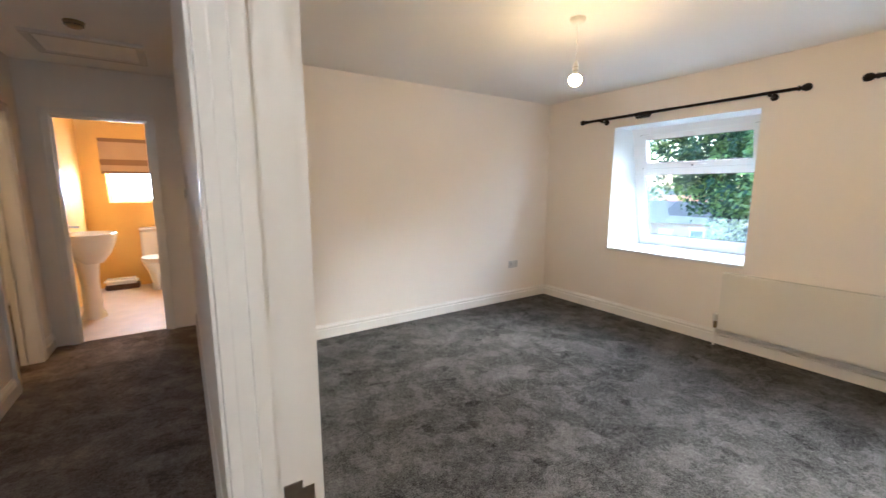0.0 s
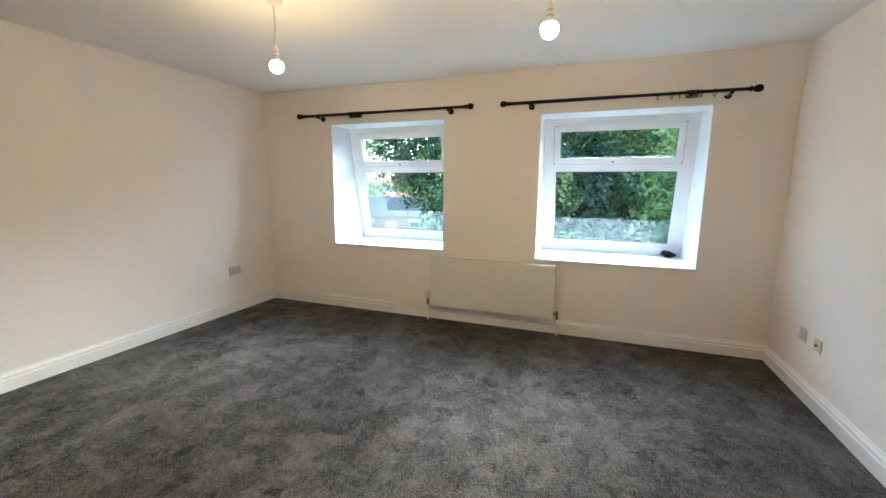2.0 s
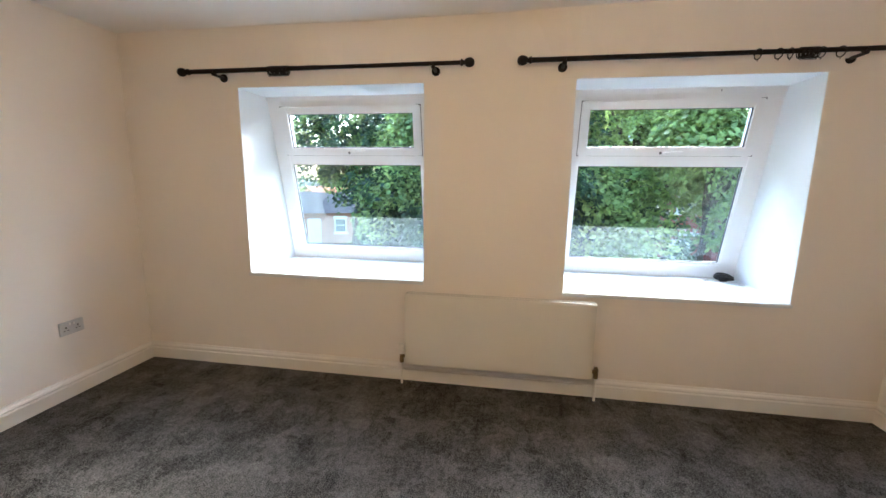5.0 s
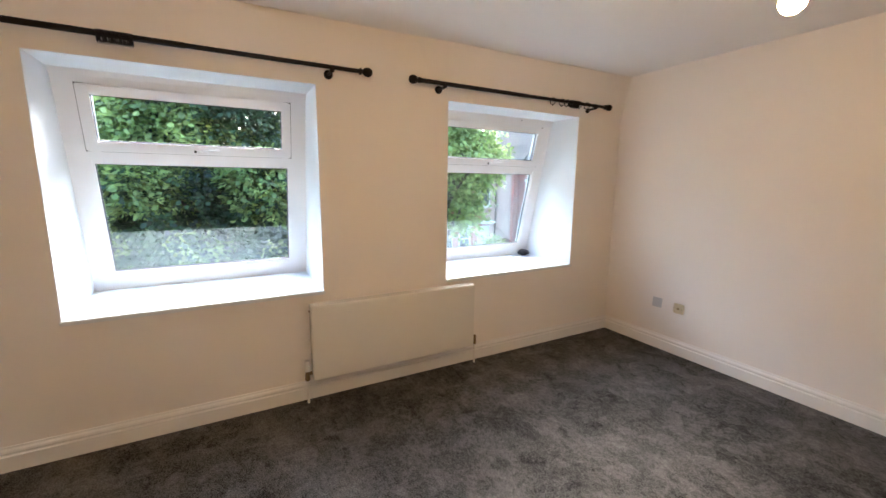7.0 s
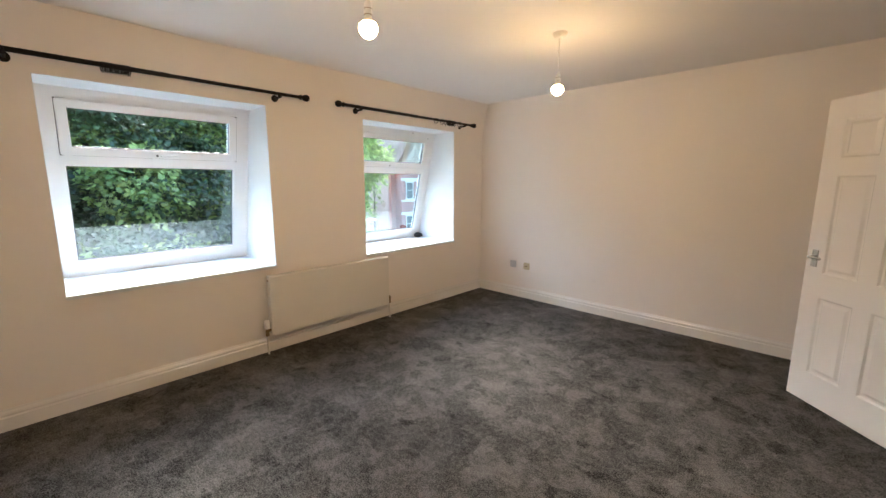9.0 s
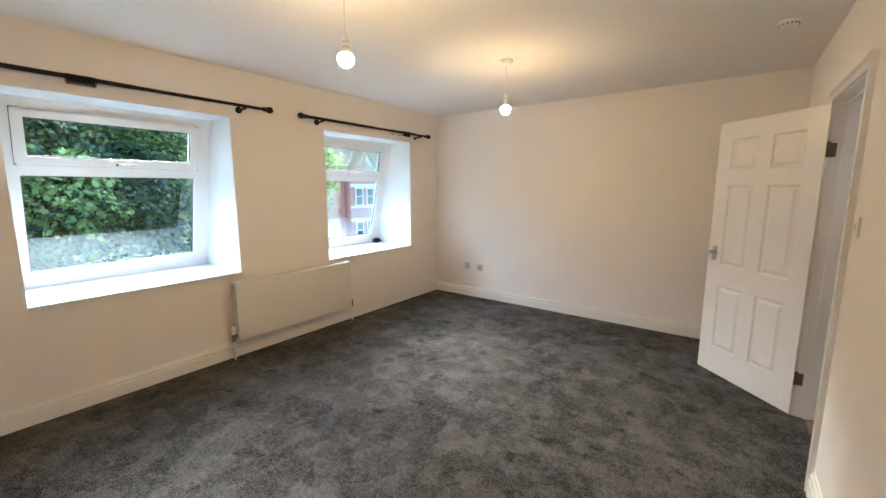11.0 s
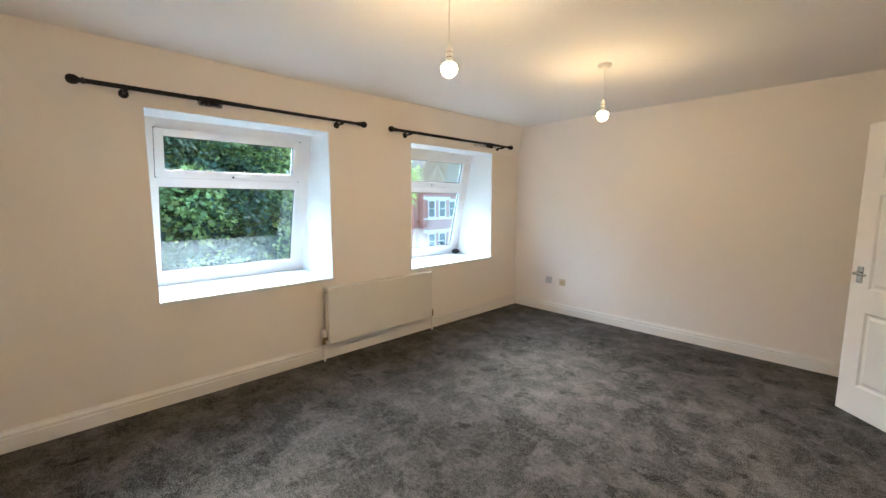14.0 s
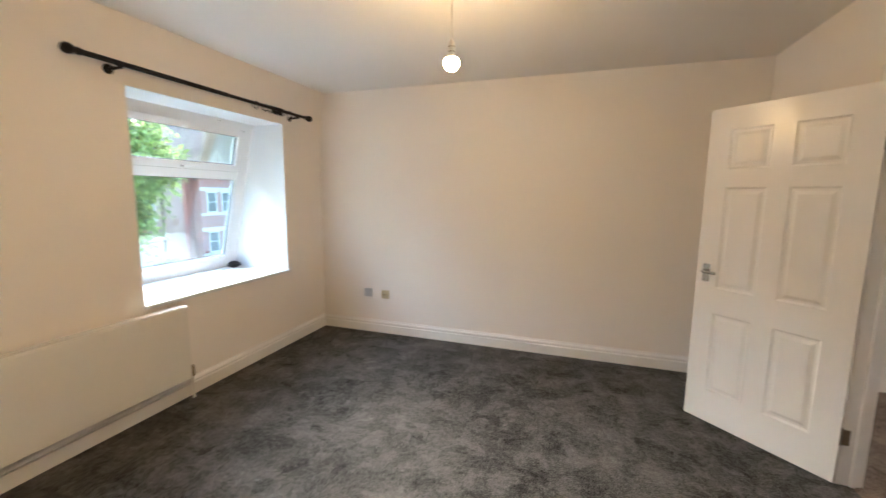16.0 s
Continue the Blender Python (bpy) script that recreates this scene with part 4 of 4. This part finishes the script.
solid("road", box(B(), (16.4, -120, GZ), (19.6, 120, GZ + 0.006)), ASPHALT, "grey asphalt side road", "road")
# outer shell of the building below and above the room, so that the place is closed
solid("building_facade", box(B(), (4.4, -3.5, GZ), (4.66, 6.5, -0.02)), BRICK, "red brick outer wall below the room", "facade")


def leaves(name, lumps, count, size, material, parent, seed, label=""):
    """A crown of folded leaves set in flat, drooping sprays over rounded lumps (centre, radius)."""
    rng = np.random.default_rng(seed)

    def unit(q):
        return q / np.linalg.norm(q, axis=1)[:, None]

    ns = max(24, count // 16)
    weights = np.array([r[1] ** 2 for r in lumps])
    pick = rng.choice(len(lumps), ns, p=weights / weights.sum())
    lc, lr = np.array([l[0] for l in lumps], float)[pick], np.array([l[1] for l in lumps], float)[pick]
    out = unit(rng.normal(size=(ns, 3)) + np.array([0, 0, 0.15]))
    spray = lc + out * (lr * (0.45 + 0.62 * rng.random(ns) ** 0.6))[:, None] * np.array([1, 1, 0.88])
    face = unit(out * 0.55 + np.array([0, 0, 0.75]) + 0.35 * rng.normal(size=(ns, 3)))
    reach = size * rng.uniform(1.4, 3.2, ns)
    k = rng.integers(0, ns, count)
    d, up_s = out[k], face[k]
    t1 = unit(np.cross(up_s, d + 0.01))
    t2 = np.cross(up_s, t1)
    ang, rad = rng.uniform(0, 2 * np.pi, count), np.sqrt(rng.random(count))
    along = t1 * np.cos(ang)[:, None] + t2 * np.sin(ang)[:, None]
    p = spray[k] + along * (rad * reach[k])[:, None] + up_s * (rng.normal(size=count) * size * 0.35)[:, None]
    p[:, 2] -= 0.35 * rad ** 2 * reach[k]
    s = size * (0.55 + 0.75 * rng.random(count))
    a = unit(along + d * 0.4 + np.array([0, 0, -0.35]) + 0.45 * rng.normal(size=(count, 3)))
    b = unit(np.cross(a, up_s + rng.normal(size=(count, 3)) * 0.45))
    n = np.cross(a, b)
    w = s[:, None]
    v = np.stack([p, p + a * w * 0.28 + b * w * 0.38 + n * w * 0.09, p + a * w * 0.68 + b * w * 0.32 + n * w * 0.07, p + a * w * 1.1 - n * w * 0.06,
                  p + a * w * 0.68 - b * w * 0.32 + n * w * 0.07, p + a * w * 0.28 - b * w * 0.38 + n * w * 0.09], axis=1).reshape(-1, 3)
    me = bpy.data.meshes.new(name)
    k = np.arange(count) * 6
    f = np.stack([k, k + 1, k + 2, k + 3, k, k + 3, k + 4, k + 5], axis=1).reshape(-1)
    me.vertices.add(len(v))
    me.vertices.foreach_set("co", v.astype(np.float32).ravel())
    me.loops.add(len(f))
    me.loops.foreach_set("vertex_index", f.astype(np.int32))
    me.polygons.add(count * 2)
    me.polygons.foreach_set("loop_start", (np.arange(count * 2) * 4).astype(np.int32))
    me.update(calc_edges=True)
    me.materials.append(material)
    ob = new(name, me)
    ob.parent = parent
    return tagged(ob, label, kind="stuff")


def tree(x, y, lumps, count, size, material, seed, label):
    rng = random.Random(seed)
    lumps = [((c[0], c[1], c[2] + 0.55), r) for c, r in lumps]
    t = thing("tree", label, "tree", pose(x, y, GZ), "trees in the garden")
    top = max(l[0][2] + l[1] for l in lumps)
    part("trunk", tube(B(), [(0, 0, 0), (0.05, 0.02, 0.3), (0.1, -0.05, 1.4), (0.0, 0.08, 2.8), (0.06, 0.0, top * 0.6), (0.1, 0.05, top * 0.85)], [0.30, 0.22, 0.19, 0.16, 0.10, 0.03], 12), BARK, t, "", True)
    for c, r in lumps:
        z = max(0.9, min(c[2] - 0.7, top * 0.6))
        bm = tube(B(), [(0.04, 0, z), (c[0] * 0.4, c[1] * 0.4 + rng.uniform(-0.1, 0.1), z + (c[2] - z) * 0.55), (c[0] * 0.8, c[1] * 0.8, c[2]), (c[0] * 1.1, c[1] * 1.1, c[2] + r * 0.5)], [0.09, 0.06, 0.035, 0.012], 8)
        part("limb", bm, BARK, t, "", True)
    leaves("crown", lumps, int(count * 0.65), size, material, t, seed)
    # outer sprays in the lighter green, sunlight put into the leaf colour
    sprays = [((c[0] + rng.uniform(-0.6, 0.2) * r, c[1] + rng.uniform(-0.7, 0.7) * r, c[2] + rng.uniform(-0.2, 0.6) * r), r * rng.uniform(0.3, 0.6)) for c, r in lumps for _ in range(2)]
    leaves("painted_lit_leaves", sprays, int(count * 0.36), size * 1.1, LEAF_A, t, seed + 50)
    return t


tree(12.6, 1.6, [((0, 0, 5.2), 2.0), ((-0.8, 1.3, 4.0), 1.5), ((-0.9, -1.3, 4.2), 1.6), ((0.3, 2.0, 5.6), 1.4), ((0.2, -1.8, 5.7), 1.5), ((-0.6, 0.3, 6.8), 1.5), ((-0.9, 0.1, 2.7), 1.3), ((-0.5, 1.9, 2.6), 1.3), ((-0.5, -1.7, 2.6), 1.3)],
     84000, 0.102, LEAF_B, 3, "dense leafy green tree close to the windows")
tree(13.2, -2.6, [((0, 0, 5.2), 1.8), ((-0.8, 1.1, 4.0), 1.5), ((-0.6, -1.2, 4.6), 1.4), ((0.1, -1.5, 5.9), 1.2), ((-0.3, 0.9, 6.3), 1.4), ((-0.9, 0.4, 2.5), 1.3), ((-0.3, 1.4, 2.2), 1.2), ((0, -0.3, 7.0), 1.1)],
     26000, 0.115, LEAF_A, 4, "bright green leafy tree beside the road")
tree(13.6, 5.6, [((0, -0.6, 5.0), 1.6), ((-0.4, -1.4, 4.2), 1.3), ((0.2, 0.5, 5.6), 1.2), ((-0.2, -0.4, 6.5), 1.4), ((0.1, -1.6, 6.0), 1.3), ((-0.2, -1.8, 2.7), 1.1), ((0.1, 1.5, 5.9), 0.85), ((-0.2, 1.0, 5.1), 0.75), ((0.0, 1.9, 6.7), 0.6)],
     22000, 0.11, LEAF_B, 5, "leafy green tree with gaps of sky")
tree(10.8, -3.5, [((0, 0, 5.4), 1.1), ((0.3, -0.7, 4.6), 0.9), ((-0.1, -1.2, 5.2), 0.75), ((0.2, 0.1, 6.3), 0.9), ((0.3, -0.9, 5.9), 0.8), ((0.1, -0.5, 3.7), 0.7)],
     11000, 0.115, LEAF_A, 6, "slim light green tree in front of the brick house")
tree(35.0, 22.5, [((0, 0, 4.2), 2.4), ((0.5, 2.2, 4.8), 2.2), ((0, 4.5, 4.0), 2.4), ((-0.4, -2.0, 3.4), 1.8), ((0.2, 1.0, 6.0), 1.7)],
     9000, 0.26, LEAF_B, 7, "green tree behind the low brick buildings")
hd = thing("hedge", "tall dense garden hedge behind the trees", "hedge", pose(14.6, 0, GZ))
leaves("hedge_leaves", [((0, y * 1.0, z), 1.05) for y in range(-4, 6) for z in (0.8, 2.2, 3.6, 4.6)], 22000, 0.17, LEAF_B, hd, 9)
for y in (-3, 0.1, 3.4):
    part("stem", tube(B(), [(0, y, 0), (0.1, y - 0.1, 3.2)], 0.06), BARK, hd, "", True)


def sash_window(parent, x, y, z, w, h, nx, ny):
    """A white framed house window in a wall whose outward normal is (nx, ny); x, y, z: middle of its bottom."""
    m = Matrix.Translation((x, y, z)) @ Matrix.Rotation(math.atan2(ny, nx) - math.pi / 2, 4, "Z")
    fb = B()
    d0, d1, f = 0.0, 0.05, 0.07
    for lo, hi in (((-w / 2, 0), (-w / 2 + f, h)), ((w / 2 - f, 0), (w / 2, h)), ((-w / 2 + f, 0), (w / 2 - f, f)), ((-w / 2 + f, h - f), (w / 2 - f, h)), ((-w / 2 + f, h * 0.5), (w / 2 - f, h * 0.5 + 0.05))):
        box(fb, (lo[0], d0, lo[1]), (hi[0], d1, hi[1]), m)
    wf = part("window", fb, OUTWHITE, parent)
    part("pane", box(B(), (-w / 2 + 0.02, 0.002, 0.02), (w / 2 - 0.02, 0.015, h - 0.02), m), OUTGLASS, wf)
    part("sill", box(B(), (-w / 2 - 0.1, 0.0, -0.14), (w / 2 + 0.1, 0.10, 0.0), m), STONE, wf)
    part("lintel", box(B(), (-w / 2 - 0.1, 0.0, h), (w / 2 + 0.1, 0.06, h + 0.2), m), STONE, wf)
    return wf


def brick_house(length, deep, eaves, rise, m):
    """Two-storey brick terrace house: local front along -x with a square bay under a timbered gable."""
    hs = thing("brick_house", "red brick house with white bay windows and a timbered gable", "house", m)
    part("wall", box(B(), (0, -length, 0), (deep, 0, eaves)), BRICK, hs)
    part("side_wall", box(B(), (0.25, 0.0, 0), (deep, 0.03, eaves)), RENDERW, hs, "grey-brown rendered side wall")
    bm = B()
    rz = eaves + rise
    # the ridge runs back from the street front
    v = [bm.verts.new(p) for p in ((-0.3, -length - 0.2, eaves - 0.1), (deep + 0.3, -length - 0.2, eaves - 0.1), (deep + 0.3, 0.2, eaves - 0.1), (-0.3, 0.2, eaves - 0.1), (0.4, -length / 2, rz), (deep - 0.4, -length / 2, rz))]
    for q in ((0, 1, 2, 3), (0, 4, 5, 1), (2, 5, 4, 3), (0, 3, 4), (1, 5, 2)):
        bm.faces.new([v[i] for i in q])
    roof = part("roof", bm, SLATE, hs)
    part("ridge_tiles", tube(B(), [(0.4, -length / 2, rz + 0.03), (deep - 0.4, -length / 2, rz + 0.03)], 0.10, 8), RENDERW, roof)
    ch = box(B(), (deep * 0.8 - 0.3, -length / 2 - 0.5, rz - 0.8), (deep * 0.8 + 0.3, -length / 2 + 0.5, rz + 0.9))
    part("chimney", ch, BRICK, roof)
    for yb in [-2.0 - 5.2 * k for k in range(round(length / 5.2))]:
        part("bay", box(B(), (-0.75, yb - 1.5, 0), (0.0, yb + 1.5, eaves)), BRICK, hs)
        for zb in (0.75, 3.55):
            for yo in (-0.62, 0.62):
                sash_window(hs, -0.75, yb + yo, zb + 0.15, 0.82, 1.45, -1, 0)
            part("band", box(B(), (-0.82, yb - 1.55, zb - 0.05), (-0.752, yb + 1.55, zb + 0.11)), STONE, hs)
            part("band", box(B(), (-0.83, yb - 1.55, zb + 1.66), (-0.753, yb + 1.55, zb + 1.9)), STONE, hs)
        # gable over the bay
        bm = B()
        gz = eaves + 2.1
        v = [bm.verts.new(p) for p in ((-0.78, yb - 1.65, eaves), (-0.78, yb + 1.65, eaves), (-0.78, yb, gz), (2.5, yb - 1.65, eaves), (2.5, yb + 1.65, eaves), (2.5, yb, gz))]
        for q in ((0, 1, 2), (3, 5, 4), (0, 2, 5, 3), (1, 4, 5, 2), (0, 3, 4, 1)):
            bm.faces.new([v[i] for i in q])
        part("gable_roof", bm, SLATE, hs)
        bm = B()
        v = [bm.verts.new((x, y, z)) for x in (-0.815, -0.785) for y, z in ((yb - 1.6, eaves + 0.01), (yb + 1.6, eaves + 0.01), (yb, gz - 0.06))]
        for q in ((0, 1, 2), (3, 5, 4), (0, 3, 4, 1), (1, 4, 5, 2), (2, 5, 3, 0)):
            bm.faces.new([v[i] for i in q])
        gab = part("gable", bm, OUTWHITE, hs, "white gable with black timbers")
        for u0, u1, w0, w1 in ((-1.6, 1.6, 0.02, 0.02), (-1.0, 1.0, 0.62, 0.62), (0, 0, 0.02, 1.6), (-0.75, -0.15, 0.05, 0.62), (0.75, 0.15, 0.05, 0.62), (-1.25, -0.8, 0.05, 0.6), (1.25, 0.8, 0.05, 0.6), (-0.5, -0.1, 0.62, 1.1), (0.5, 0.1, 0.62, 1.1)):
            a, b = Vector((-0.84, yb + u0, eaves + w0)), Vector((-0.84, yb + u1, eaves + w1))
            part("timber", tube(B(), [a, b], 0.085, 4), TIMBER, gab)
        bm = B()
        for s in (-1, 1):
            tube(bm, [(-0.85, yb + s * 1.95, eaves - 0.25), (-0.85, yb, gz + 0.12)], 0.17, 4)
        part("bargeboard", bm, TIMBER, gab)
        part("door_canopy", box(B(), (-0.5, yb - 3.2, 2.5), (0, yb - 1.9, 2.65)), OUTWHITE, hs)
        part("front_door", box(B(), (-0.04, yb - 3.0, 0.1), (0.0, yb - 2.1, 2.3)), OUTWHITE, hs)
        sash_window(hs, 0, yb - 2.6, 3.65, 0.85, 1.45, -1, 0)
    sash_window(hs, deep * 0.7, 0.03, 3.6, 0.9, 1.3, 0, 1)
    sash_window(hs, deep * 0.75, 0.03, 0.9, 0.9, 1.2, 0, 1)
    part("drainpipe", rod(B(), (deep * 0.2, 0.07, 0), (deep * 0.2, 0.07, eaves), 0.05), TIMBER, hs, "", True)
    return hs


brick_house(10.4, 11.0, 6.2, 4.8, pose(26.5, -18.4, GZ))
brick_house(14.9, 8.0, 6.2, 3.2, pose(23.0, 1.8, GZ))


def low_house(m, w, d, eaves, wall_mt, roof_mt, label):
    hs = thing("low_building", label, "building", m)
    part("wall", box(B(), (0, -w / 2, 0), (d, w / 2, eaves)), wall_mt, hs)
    bm = B()
    rz = eaves + d * 0.25
    v = [bm.verts.new(p) for p in ((-0.3, -w / 2 - 0.2, eaves - 0.05), (d + 0.3, -w / 2 - 0.2, eaves - 0.05), (d / 2, -w / 2 - 0.2, rz), (-0.3, w / 2 + 0.2, eaves - 0.05), (d + 0.3, w / 2 + 0.2, eaves - 0.05), (d / 2, w / 2 + 0.2, rz))]
    for q in ((0, 1, 2), (3, 5, 4), (0, 2, 5, 3), (1, 4, 5, 2), (0, 3, 4, 1)):
        bm.faces.new([v[i] for i in q])
    part("roof", bm, roof_mt, hs)
    k = 0
    y = -w / 2 + 1.0
    while y < w / 2 - 0.8:
        if k % 2:
            part("door", box(B(), (-0.05, y - 0.5, 0.0), (0, y + 0.5, 2.0)), OUTWHITE, hs, "white garage door")
        else:
            sash_window(hs, 0, y, 0.9, 0.9, 1.1, -1, 0)
        y += 2.0
        k += 1
    return hs


low_house(pose(30.0, 17.2, GZ, 0, 0, 22), 9.0, 6.0, 2.5, ORBRICK, SLATE, "low brick outbuilding with a grey roof and white doors")
low_house(pose(36.5, 18.0, GZ, 0, 0, 30), 7.0, 7.0, 2.6, ORBRICK, TILE, "orange brick house with an orange tiled roof")
low_house(pose(50.0, 33.0, GZ, 0, 0, 30), 18.0, 8.0, 3.0, ORBRICK, SLATE, "long brick building with a grey roof")
fh = thing("garden_hedge", "rounded green hedge in front of the brick houses", "hedge", pose(20.9, 0, GZ))
leaves("hedge_leaves", [((0, -0.9 * k, 0.75), 0.72) for k in range(8, 16)] + [((0.1, -12.6, 1.3), 0.7)], 9000, 0.12, LEAF_A, fh, 21)
part("stem", tube(B(), [(0, -7.2, 0), (0, -7.2, 1.0)], 0.05), BARK, fh, "", True)
part("stem", tube(B(), [(0, -12.6, 0), (0, -12.6, 1.4)], 0.05), BARK, fh, "", True)
ft = thing("far_trees", "far green tree line beyond the houses", "trees", pose(62, 30, GZ), kind="")
rngf = random.Random(11)
leaves("far_crowns", [((rngf.uniform(-4, 4), y * 3.0, rngf.uniform(1.5, 3.4)), rngf.uniform(2.4, 3.6)) for y in range(-22, 16)], 26000, 0.5, LEAF_B, ft, 12)
